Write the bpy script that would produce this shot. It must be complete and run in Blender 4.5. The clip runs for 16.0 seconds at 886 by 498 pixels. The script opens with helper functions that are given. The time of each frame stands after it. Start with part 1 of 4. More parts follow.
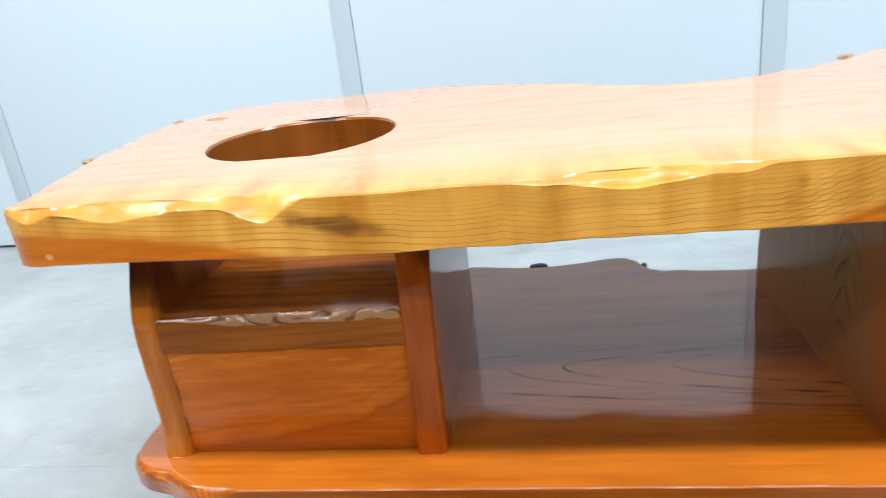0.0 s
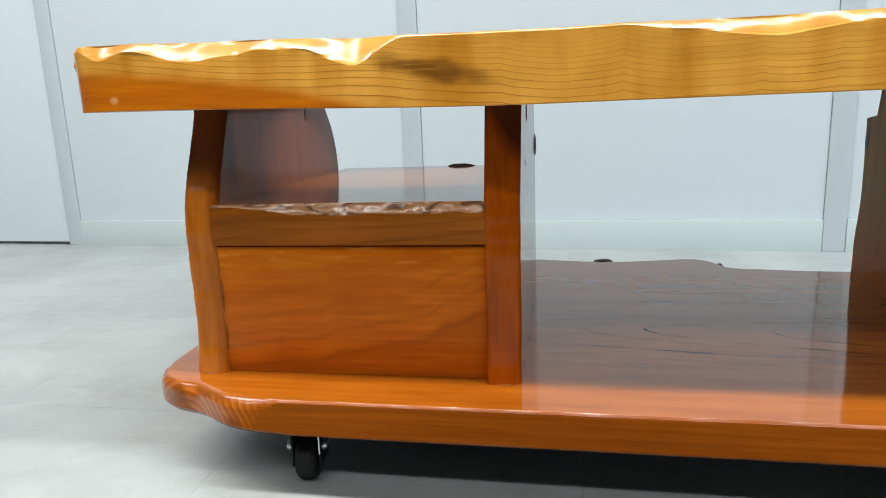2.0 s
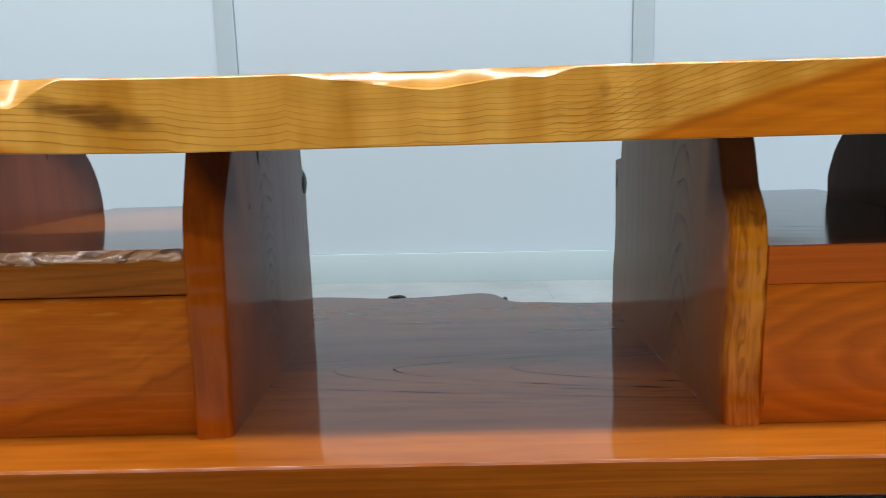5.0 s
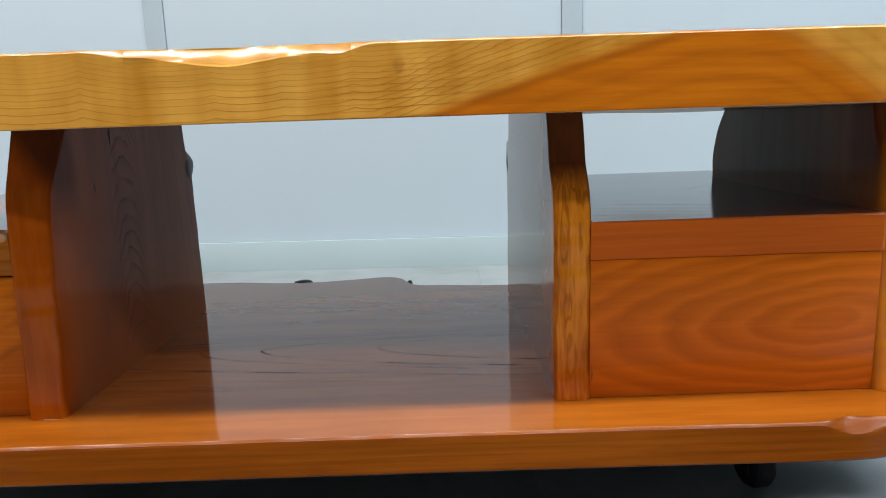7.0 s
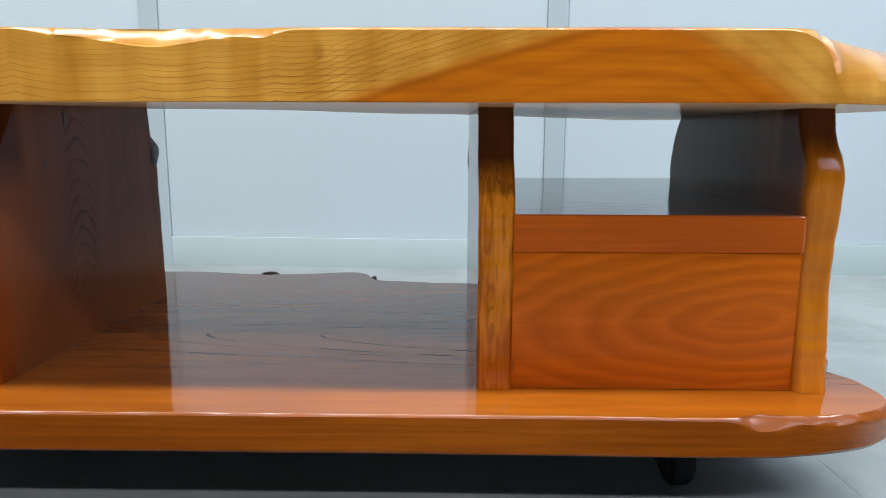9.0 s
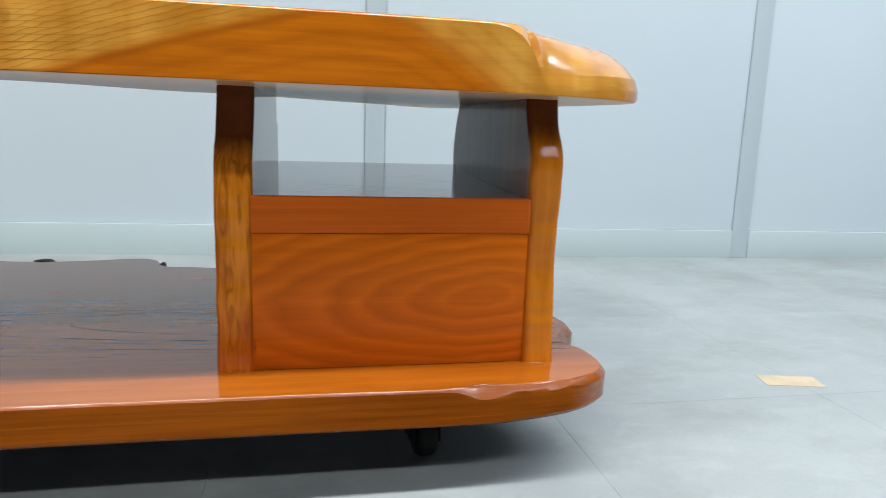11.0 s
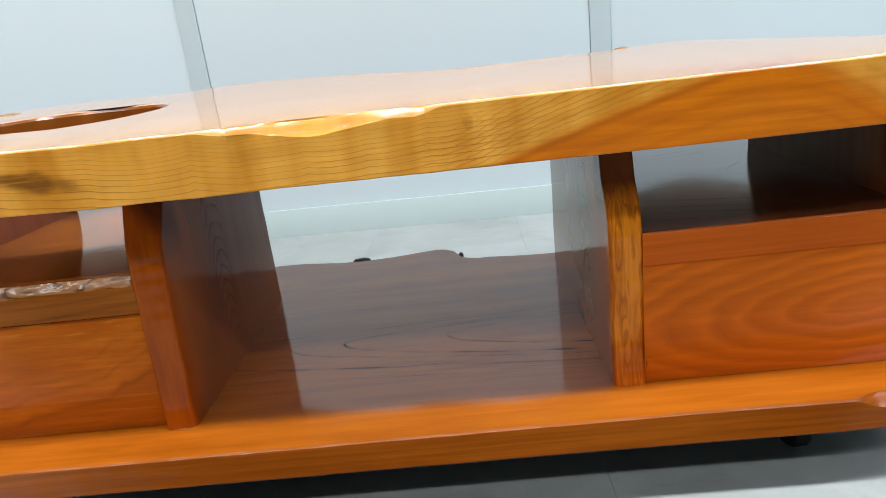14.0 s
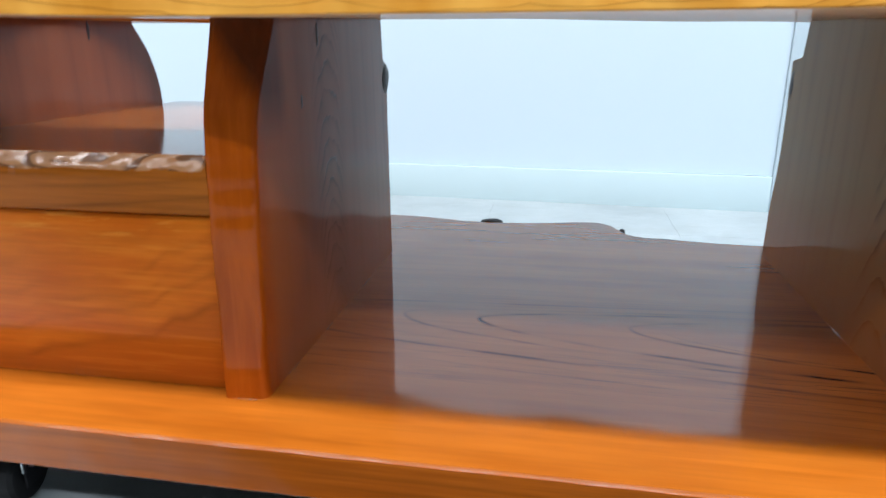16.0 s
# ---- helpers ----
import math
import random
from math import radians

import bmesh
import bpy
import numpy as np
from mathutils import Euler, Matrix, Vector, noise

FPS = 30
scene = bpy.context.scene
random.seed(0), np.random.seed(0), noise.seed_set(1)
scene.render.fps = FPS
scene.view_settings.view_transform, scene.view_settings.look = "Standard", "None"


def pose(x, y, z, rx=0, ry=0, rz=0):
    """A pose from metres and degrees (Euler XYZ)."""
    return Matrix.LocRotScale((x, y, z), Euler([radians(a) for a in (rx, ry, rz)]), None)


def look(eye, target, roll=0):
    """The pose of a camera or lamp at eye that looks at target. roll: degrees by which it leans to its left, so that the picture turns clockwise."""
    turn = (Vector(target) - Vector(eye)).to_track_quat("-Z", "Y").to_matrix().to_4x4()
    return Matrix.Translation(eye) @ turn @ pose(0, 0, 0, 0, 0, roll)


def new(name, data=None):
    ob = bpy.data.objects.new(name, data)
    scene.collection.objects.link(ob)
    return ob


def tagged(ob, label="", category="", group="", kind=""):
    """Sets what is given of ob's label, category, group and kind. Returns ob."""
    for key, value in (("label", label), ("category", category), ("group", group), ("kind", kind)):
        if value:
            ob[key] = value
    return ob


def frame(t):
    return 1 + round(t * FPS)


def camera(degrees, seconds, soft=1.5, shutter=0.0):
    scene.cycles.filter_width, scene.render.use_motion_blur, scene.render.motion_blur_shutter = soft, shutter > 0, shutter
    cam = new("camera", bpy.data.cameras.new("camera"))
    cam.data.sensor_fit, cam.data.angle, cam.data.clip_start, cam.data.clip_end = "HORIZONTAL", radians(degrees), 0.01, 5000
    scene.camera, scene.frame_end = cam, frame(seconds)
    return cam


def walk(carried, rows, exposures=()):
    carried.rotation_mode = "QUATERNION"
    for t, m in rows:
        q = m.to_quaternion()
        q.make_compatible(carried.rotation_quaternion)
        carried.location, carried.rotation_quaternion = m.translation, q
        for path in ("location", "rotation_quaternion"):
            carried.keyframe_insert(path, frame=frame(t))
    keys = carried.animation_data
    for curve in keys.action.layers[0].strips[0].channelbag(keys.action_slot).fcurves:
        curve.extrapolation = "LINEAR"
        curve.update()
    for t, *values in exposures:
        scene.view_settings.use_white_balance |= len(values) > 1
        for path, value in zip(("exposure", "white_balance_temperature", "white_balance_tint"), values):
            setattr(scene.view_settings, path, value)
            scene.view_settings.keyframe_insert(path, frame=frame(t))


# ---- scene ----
cam = camera(68.6, 16.0, soft=0.85, shutter=0.35)
PATH = [
    (0, (-0.091, -0.485, 0.462), (-0.392, 1.373, -0.213), -6.8),
    (0.3, (-0.089, -0.5, 0.435), (-0.283, 1.404, -0.147), -1.9),
    (0.5, (-0.089, -0.509, 0.408), (-0.247, 1.42, -0.095), -2.2),
    (0.8, (-0.105, -0.534, 0.371), (-0.296, 1.409, -0.063), -0.7),
    (1, (-0.12, -0.53, 0.36), (-0.34, 1.397, -0.129), -1.2),
    (1.2, (-0.142, -0.509, 0.327), (-0.321, 1.43, -0.128), 0.5),
    (1.5, (-0.147, -0.488, 0.301), (-0.422, 1.442, -0.147), -1.1),
    (2, (-0.156, -0.482, 0.297), (-0.515, 1.444, -0.103), -2.2),
    (2.5, (-0.16, -0.471, 0.295), (-0.511, 1.465, -0.065), -2.0),
    (3, (-0.147, -0.471, 0.296), (-0.451, 1.476, -0.044), -1.6),
    (3.5, (-0.116, -0.469, 0.299), (-0.346, 1.49, -0.033), -1.6),
    (4, (-0.087, -0.466, 0.3), (-0.242, 1.499, -0.038), -1.4),
    (4.5, (-0.054, -0.461, 0.301), (-0.136, 1.508, -0.038), -1.3),
    (5, (-0.016, -0.461, 0.305), (-0.046, 1.512, -0.021), -1.6),
    (5.2, (-0.001, -0.462, 0.307), (-0.008, 1.513, -0.005), -1.8),
    (7.3, (0.115, -0.466, 0.289), (0.117, 1.496, -0.096), -2.0),
    (7.5, (0.121, -0.467, 0.286), (0.148, 1.488, -0.133), -2.8),
    (8, (0.139, -0.47, 0.284), (0.117, 1.501, -0.054), -1.6),
    (8.5, (0.15, -0.482, 0.286), (0.084, 1.494, -0.014), -0.7),
    (9, (0.167, -0.478, 0.278), (0.14, 1.495, -0.05), 0.2),
    (9.5, (0.194, -0.478, 0.274), (0.224, 1.495, -0.051), 1.0),
    (10, (0.224, -0.48, 0.275), (0.327, 1.488, -0.061), 1.4),
    (10.2, (0.233, -0.484, 0.273), (0.367, 1.482, -0.069), 1.5),
    (11.4, (0.268, -0.492, 0.277), (0.716, 1.422, -0.088), 1.8),
    (12.3, (0.237, -0.493, 0.285), (0.632, 1.428, -0.103), -0.2),
    (12.5, (0.21, -0.504, 0.289), (0.535, 1.43, -0.104), -2.1),
    (12.8, (0.163, -0.508, 0.292), (0.338, 1.448, -0.087), -1.7),
    (13, (0.139, -0.509, 0.309), (0.257, 1.447, -0.093), -3.1),
    (13.2, (0.127, -0.516, 0.318), (0.125, 1.423, -0.175), -5.2),
    (13.5, (0.091, -0.528, 0.341), (-0.014, 1.38, -0.248), -7.8),
    (13.7, (0.081, -0.52, 0.356), (-0.043, 1.398, -0.196), -7.7),
    (14, (0.076, -0.504, 0.388), (-0.018, 1.402, -0.208), -6.7),
    (14.2, (0.073, -0.496, 0.377), (-0.046, 1.42, -0.185), -5.4),
    (14.5, (0.063, -0.48, 0.368), (-0.103, 1.422, -0.227), -4.9),
    (14.8, (0.051, -0.464, 0.344), (-0.168, 1.404, -0.338), -4.5),
    (15, (0.038, -0.449, 0.334), (-0.142, 1.398, -0.413), -3.8),
    (15.2, (0.025, -0.413, 0.319), (-0.13, 1.457, -0.372), -3.1),
    (15.5, (-0.003, -0.354, 0.3), (-0.164, 1.543, -0.315), -2.8),
    (15.7, (-0.009, -0.334, 0.301), (-0.266, 1.57, -0.254), -2.0),
    (16, (-0.022, -0.322, 0.289), (-0.356, 1.559, -0.302), -0.2),
]
walk(cam, [(t, look(eye, target, roll)) for t, eye, target, roll in PATH],
     [(0.0, 0.27, 6300, 14), (0.5, 0.05, 6300, 14), (1.0, 0.02, 6600, 14), (1.5, -0.10, 6900, 14), (2.0, -0.02, 6950, 14), (2.5, -0.05, 6950, 14), (3.5, -0.18, 6850, 14), (4.0, -0.2, 6600, 14), (5.0, -0.27, 6450, 14),
      (7.5, -0.23, 6600, 14), (8.0, -0.18, 6500, 14), (8.5, -0.22, 6500, 14), (9.0, -0.18, 6500, 14), (10.0, -0.17, 6450, 14), (12.5, -0.11, 7100, 16), (13.0, -0.06, 6950, 14), (13.5, 0.06, 7100, 14),
      (14.0, 0.0, 6800, 14), (14.5, 0.06, 6800, 14), (15.0, 0.14, 6900, 14), (15.5, 0.36, 6500, 14), (15.7, 0.50, 6500, 14), (16.0, 0.42, 6100, 14)])

# ---- light ----
world = bpy.data.worlds.new("world")
scene.world = world
world.use_nodes = True
world.node_tree.nodes["Background"].inputs["Color"].default_value = (0.75, 0.87, 1.0, 1)
world.node_tree.nodes["Background"].inputs["Strength"].default_value = 0.2


def ceiling_lamp(x, y, power, size=(1.2, 0.18)):
    """A fluorescent fitting; the tubes over the far side of the room are a cooler white."""
    lamp = bpy.data.lights.new("fluorescent_lamp", "AREA")
    lamp.shape, lamp.size, lamp.size_y = "RECTANGLE", *size
    k = min(1, max(0, (x + 2.4) / 5.2))
    lamp.energy, lamp.color = power, (1.0 - 0.15 * k, 0.975 - 0.015 * k, 0.93 + 0.09 * k)
    ob = new("fluorescent_lamp", lamp)
    ob.matrix_world = pose(x, y, 2.56)
    return ob


for lx in (-2.4, -1.1, 0.2, 1.5, 2.8):
    for ly, lp in ((-2.10, 15.5), (-0.55, 43)):
        ceiling_lamp(lx, ly, lp)


# ---- materials ----
class Graph:
    """A node material with short helpers."""

    def __init__(self, name):
        self.mat = bpy.data.materials.new(name)
        self.mat.use_nodes = True
        self.nt = self.mat.node_tree
        self.bsdf = self.nt.nodes["Principled BSDF"]

    def node(self, kind, **props):
        n = self.nt.nodes.new(kind)
        for k, v in props.items():
            setattr(n, k, v)
        return n

    def link(self, a, b):
        self.nt.links.new(a, b)

    def put(self, socket, v):
        if hasattr(v, "is_output"):
            self.link(v, socket)
        else:
            socket.default_value = v

    def math(self, op, a, b=0.0, c=0.0, clamp=False):
        n = self.node("ShaderNodeMath", operation=op, use_clamp=clamp)
        for s, v in zip(n.inputs, (a, b, c)):
            self.put(s, v)
        return n.outputs[0]

    def coords(self):
        tc = self.node("ShaderNodeTexCoord")
        sep = self.node("ShaderNodeSeparateXYZ")
        self.link(tc.outputs["Object"], sep.inputs[0])
        return tc.outputs["Object"], sep.outputs[0], sep.outputs[1], sep.outputs[2]

    def mapped(self, vec, loc=(0, 0, 0), rot=(0, 0, 0), scale=(1, 1, 1)):
        m = self.node("ShaderNodeMapping")
        m.inputs["Location"].default_value = loc
        m.inputs["Rotation"].default_value = [radians(a) for a in rot]
        m.inputs["Scale"].default_value = scale
        self.link(vec, m.inputs["Vector"])
        return m.outputs[0]

    def noise(self, vec, scale, detail=3.0, rough=0.55, distortion=0.0):
        n = self.node("ShaderNodeTexNoise")
        self.link(vec, n.inputs["Vector"])
        n.inputs["Scale"].default_value = scale
        n.inputs["Detail"].default_value = detail
        n.inputs["Roughness"].default_value = rough
        n.inputs["Distortion"].default_value = distortion
        return n.outputs["Fac"]

    def ramp(self, fac, stops, smooth="LINEAR"):
        n = self.node("ShaderNodeValToRGB")
        n.color_ramp.interpolation = smooth
        els = n.color_ramp.elements
        while len(els) < len(stops):
            els.new(0.5)
        for e, (p, c) in zip(els, stops):
            e.position = p
            e.color = (c, c, c, 1) if isinstance(c, (int, float)) else (*c, 1)
        self.put(n.inputs[0], fac)
        return n.outputs["Color"]

    def mix(self, fac, a, b, kind="MIX"):
        n = self.node("ShaderNodeMix", data_type="RGBA", blend_type=kind)
        self.put(n.inputs[0], fac)
        for s, v in ((n.inputs[6], a), (n.inputs[7], b)):
            self.put(s, (*v, 1) if isinstance(v, tuple) and len(v) == 3 else v)
        return n.outputs[2]

    def bump(self, height, strength=0.2, distance=0.001):
        n = self.node("ShaderNodeBump")
        n.inputs["Strength"].default_value = strength
        n.inputs["Distance"].default_value = distance
        self.link(height, n.inputs["Height"])
        self.link(n.outputs[0], self.bsdf.inputs["Normal"])
        self.link(n.outputs[0], self.bsdf.inputs["Coat Normal"])

    def up(self):
        """The vertical part of the surface's true normal."""
        sep = self.node("ShaderNodeSeparateXYZ")
        self.link(self.node("ShaderNodeNewGeometry").outputs["True Normal"], sep.inputs[0])
        return sep.outputs[2]

    def finish(self, color, rough=0.5, coat=0.0, coat_rough=0.05, metal=0.0, spec=0.5):
        b = self.bsdf.inputs
        self.put(b["Base Color"], (*color, 1) if isinstance(color, tuple) else color)
        self.put(b["Roughness"], rough)
        self.put(b["Metallic"], metal)
        self.put(b["Coat Weight"], coat)
        self.put(b["Coat Roughness"], coat_rough)
        self.put(b["Specular IOR Level"], spec)
        return self.mat


def rippled(g, color, vec):
    """Carved lip on which the layers of the wood show as wavy contours; gives the colour and the relief."""
    lie = g.noise(g.mapped(vec, (2, 1, 5), (0, 0, 0), (20, 40, 70)), 1.0, 1, 0.5)
    wave = g.math("SINE", g.math("MULTIPLY", lie, 40.0))
    facet = g.ramp(g.up(), ((0.15, 0.0), (0.3, 1.0), (0.85, 1.0), (0.97, 0.0)))
    line = g.math("MULTIPLY", g.ramp(wave, ((0.35, 0.0), (0.9, 1.0))), facet)
    # The pale mix puts the lip's broad sheen into the wood colour.
    pale = g.mix(g.math("MULTIPLY", facet, 0.6), color, (0.50, 0.27, 0.13))
    return g.mix(g.math("MULTIPLY", line, 0.85), pale, (0.10, 0.035, 0.010)), g.math("MULTIPLY", g.math("MULTIPLY", wave, facet), -0.5)


def lacquer(g, color, vec, gloss=0.09, ior=1.60, shine=((0.20, 0.10), (0.62, 1.0)), carved=False, relief=None, dull=None):
    """Clear varnish with slight unevenness over wood; carved facets are less polished, the underside is thinly coated."""
    dust = g.noise(vec, 35, 4)
    cr = g.math("MULTIPLY_ADD", dust, 0.07, gloss - 0.03)
    height = g.noise(vec, 14, 2)
    if relief is not None:
        height = g.math("ADD", height, relief)
    g.bump(height, 0.1, 0.002)
    lw = g.node("ShaderNodeLayerWeight")
    lw.inputs["Blend"].default_value = 0.5
    weight = g.ramp(lw.outputs["Facing"], shine)
    if carved:
        up = g.node("ShaderNodeSeparateXYZ")
        g.link(g.node("ShaderNodeNewGeometry").outputs["True Normal"], up.inputs[0])
        facet = g.ramp(up.outputs[2], ((0.15, 0.0), (0.35, 1.0), (0.85, 1.0), (0.97, 0.0)))
        patchy = g.ramp(g.noise(g.mapped(vec, (7, 1, 2)), 38, 2), ((0.42, 0.4), (0.60, 1.0)))
        cr = g.math("MULTIPLY_ADD", facet, 0.13, cr)
        weight = g.math("MAXIMUM", weight, g.math("MULTIPLY", g.math("MULTIPLY", facet, patchy), float(carved)))
        weight = g.math("MULTIPLY", weight, g.ramp(g.math("MULTIPLY_ADD", up.outputs[2], 0.5, 0.5), ((0.05, 0.36), (0.3, 1.0))))
    if dull is not None:
        weight = g.math("MULTIPLY", weight, g.math("MULTIPLY_ADD", dull, -0.5, 1.0))
    mat = g.finish(color, 0.5, weight, cr, 0.0, 0.0)
    g.put(g.bsdf.inputs["Coat IOR"], g.math("MULTIPLY_ADD", facet, 0.2, ior) if carved else ior)
    return mat


def ring_wood(name, light, mid, dark, centre=(0, 0, 0), scale=(1, 1, 1), rot=(0, 0, 0), spacing=0.012, warp=0.3,
              fibre=(8, 120, 120), contrast=0.5, sharp=3.0, gloss=0.09, seed=0.0, sap=None, grain=0.3, chevron=None, coat=1.60, shine=((0.20, 0.10), (0.62, 1.0)), arched=0.0, carved=False, ripples=False):
    """Varnished wood whose growth rings are ellipsoids round a centre, cut by the board's faces."""
    g = Graph(name)
    vec, x, y, z = g.coords()
    off = g.node("ShaderNodeVectorMath", operation="SUBTRACT")
    g.link(vec, off.inputs[0])
    off.inputs[1].default_value = centre
    m = g.mapped(g.mapped(off.outputs[0], (0, 0, 0), rot), (0, 0, 0), (0, 0, 0), scale)
    w = g.node("ShaderNodeTexNoise")
    g.link(g.mapped(m, (seed, seed * 0.7, seed * 1.3)), w.inputs["Vector"])
    w.inputs["Scale"].default_value, w.inputs["Detail"].default_value = 14.0, 2.0
    ln = g.node("ShaderNodeVectorMath", operation="LENGTH")
    g.link(m, ln.inputs[0])
    d = g.math("ADD", ln.outputs["Value"], g.math("MULTIPLY", g.math("SUBTRACT", w.outputs["Fac"], 0.5), warp * 0.1))
    if arched:
        wander = g.math("SUBTRACT", g.noise(g.mapped(vec, (seed, 2, 5), (0, 0, 0), (16, 10, 42)), 1.0, 2, 0.6), 0.5)
        comb = g.math("SUBTRACT", g.noise(g.mapped(vec, (seed, 7, 1), (0, 0, 0), (34, 20, 210)), 1.0, 2, 0.5), 0.5)
        d = g.math("ADD", d, g.math("MULTIPLY_ADD", wander, 0.0085, g.math("MULTIPLY", comb, 0.0013)))
    fr = g.math("FRACT", g.math("DIVIDE", d, spacing))
    edge = g.ramp(fr, ((0.0, 0.45), (0.18, 0.0), (0.45, 0.05), (0.75, 0.5), (0.90, 1.0), (1.0, 0.45))) if arched else g.math("POWER", g.math("SUBTRACT", 1.0, g.math("ABSOLUTE", g.math("MULTIPLY_ADD", fr, 2.0, -1.0))), sharp)
    fib = g.noise(g.mapped(vec, (seed, seed, seed), (0, 0, 0), fibre), 1.0, 4, 0.6)
    big = g.noise(g.mapped(vec, (seed * 2, seed, 0), (0, 0, 0), tuple(0.18 * f ** 0.8 for f in fibre)), 1.0, 3)
    col = g.mix(g.ramp(big, ((0.3, 0.0), (0.72, 1.0))), light, mid)
    strength = g.math("MULTIPLY", g.ramp(g.noise(g.mapped(vec, (3 + seed, 1, 2)), 9, 2), ((0.25, 0.35), (0.7, 1.0))), contrast)
    if arched:
        strength = g.math("MULTIPLY", strength, g.ramp(d, ((arched, 0.0), (arched + 0.01, 1.0))))
        col = g.mix(g.ramp(fr, ((0.06, 0.0), (0.25, 0.35), (0.6, 0.0))), col, tuple(1.18 * c for c in light))
    col = g.mix(g.math("MULTIPLY", edge, strength, clamp=True), col, dark)
    col = g.mix(g.ramp(fib, ((0.35, 0.0), (0.75, grain))), col, dark)
    fleck = g.noise(g.mapped(vec, (seed + 5, seed, 2), (0, 0, 0), tuple(0.7 * f for f in fibre)), 1.0, 3, 0.6)
    col = g.mix(g.ramp(fleck, ((0.56, 0.0), (0.74, 0.18))), col, tuple(min(1, 1.35 * c + 0.01) for c in light))
    if chevron:
        cy, wide, gap, k = chevron
        dy = g.math("SUBTRACT", y, cy)
        stray = g.noise(g.mapped(vec, (seed, 1, 2), (0, 0, 0), (1, 34, 16)), 1.0, 3, 0.6)
        bow = g.math("ADD", g.math("MULTIPLY", g.math("MULTIPLY", dy, dy), 42.0), g.math("MULTIPLY_ADD", w.outputs["Fac"], 0.030, g.math("MULTIPLY", stray, 0.034)))
        cf = g.math("FRACT", g.math("DIVIDE", g.math("ADD", z, bow), gap))
        line = g.math("MULTIPLY", g.math("POWER", cf, 4.5), g.ramp(g.math("ABSOLUTE", dy), ((wide * 0.5, 1.0), (wide, 0.0))))
        spot = g.ramp(g.noise(g.mapped(vec, (seed, 0, 0)), 60, 1), ((0.40, 0.40), (0.58, 1.0)))
        col = g.mix(g.math("MULTIPLY", g.math("MULTIPLY", line, spot), k, clamp=True), col, dark)
    if sap:
        flame = len(sap) > 3
        fig = g.noise(g.mapped(vec, (seed, 3, 1), (0, 18, 0), (85, 30, 15)), 1.0, 4, 0.6, 1.3 if flame else 0.4)
        pale = g.mix(g.ramp(fig, ((0.42, 0.0), (0.60, 1.0)) if flame else ((0.34, 0.0), (0.70, 1.0))), sap[1], sap[2])
        if flame:
            curl = g.noise(g.mapped(vec, (seed, 1, 4), (0, 8, 0), (75, 30, 9)), 1.0, 2, 0.5, 0.25)
            vein = g.math("SINE", g.math("MULTIPLY", curl, 48.0))
            pale = g.mix(g.ramp(vein, ((0.30, 0.0), (0.95, 0.55))), pale, (0.24, 0.058, 0.004))
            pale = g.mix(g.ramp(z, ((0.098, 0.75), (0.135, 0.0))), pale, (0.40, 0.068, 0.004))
        # Pale upright streaks paint highlights onto the front edges.
        gleam = g.noise(g.mapped(vec, (seed, 2, 3), (0, 0, 0), (230, 60, 9)), 1.0, 3, 0.6)
        pale = g.mix(g.ramp(gleam, ((0.50, 0.0), (0.68, 0.5 if flame else 0.22))), pale, tuple(min(1.0, 1.3 * c + 0.012) for c in sap[1]))
        edge_y = g.math("ADD", y, g.math("MULTIPLY", fig, 0.006))
        # Dark red at the post tops paints in the shade of the tabletop.
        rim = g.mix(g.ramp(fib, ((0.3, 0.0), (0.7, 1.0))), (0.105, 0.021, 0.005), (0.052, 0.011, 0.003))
        # Orange near front and foot stands in for light bounced off the base.
        warm_bounce = g.math("MAXIMUM", g.ramp(y, ((0.030, 0.8), (0.120, 0.0))), g.ramp(z, ((0.095, 0.75), (0.200, 0.0))))
        col = g.mix(g.math("MULTIPLY", warm_bounce, g.ramp(z, ((0.21, 1.0), (0.28, 0.3)))), col, (0.38, 0.098, 0.011))
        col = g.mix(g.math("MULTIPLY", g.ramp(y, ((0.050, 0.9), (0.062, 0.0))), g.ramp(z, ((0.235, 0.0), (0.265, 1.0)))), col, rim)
        col = g.mix(g.ramp(edge_y, ((sap[0] - 0.001, 1.0), (sap[0] + 0.011, 0.0))), col, pale)
    relief = None
    if ripples:
        col, relief = rippled(g, col, vec)
    return lacquer(g, col, vec, gloss, coat, shine, carved, relief)


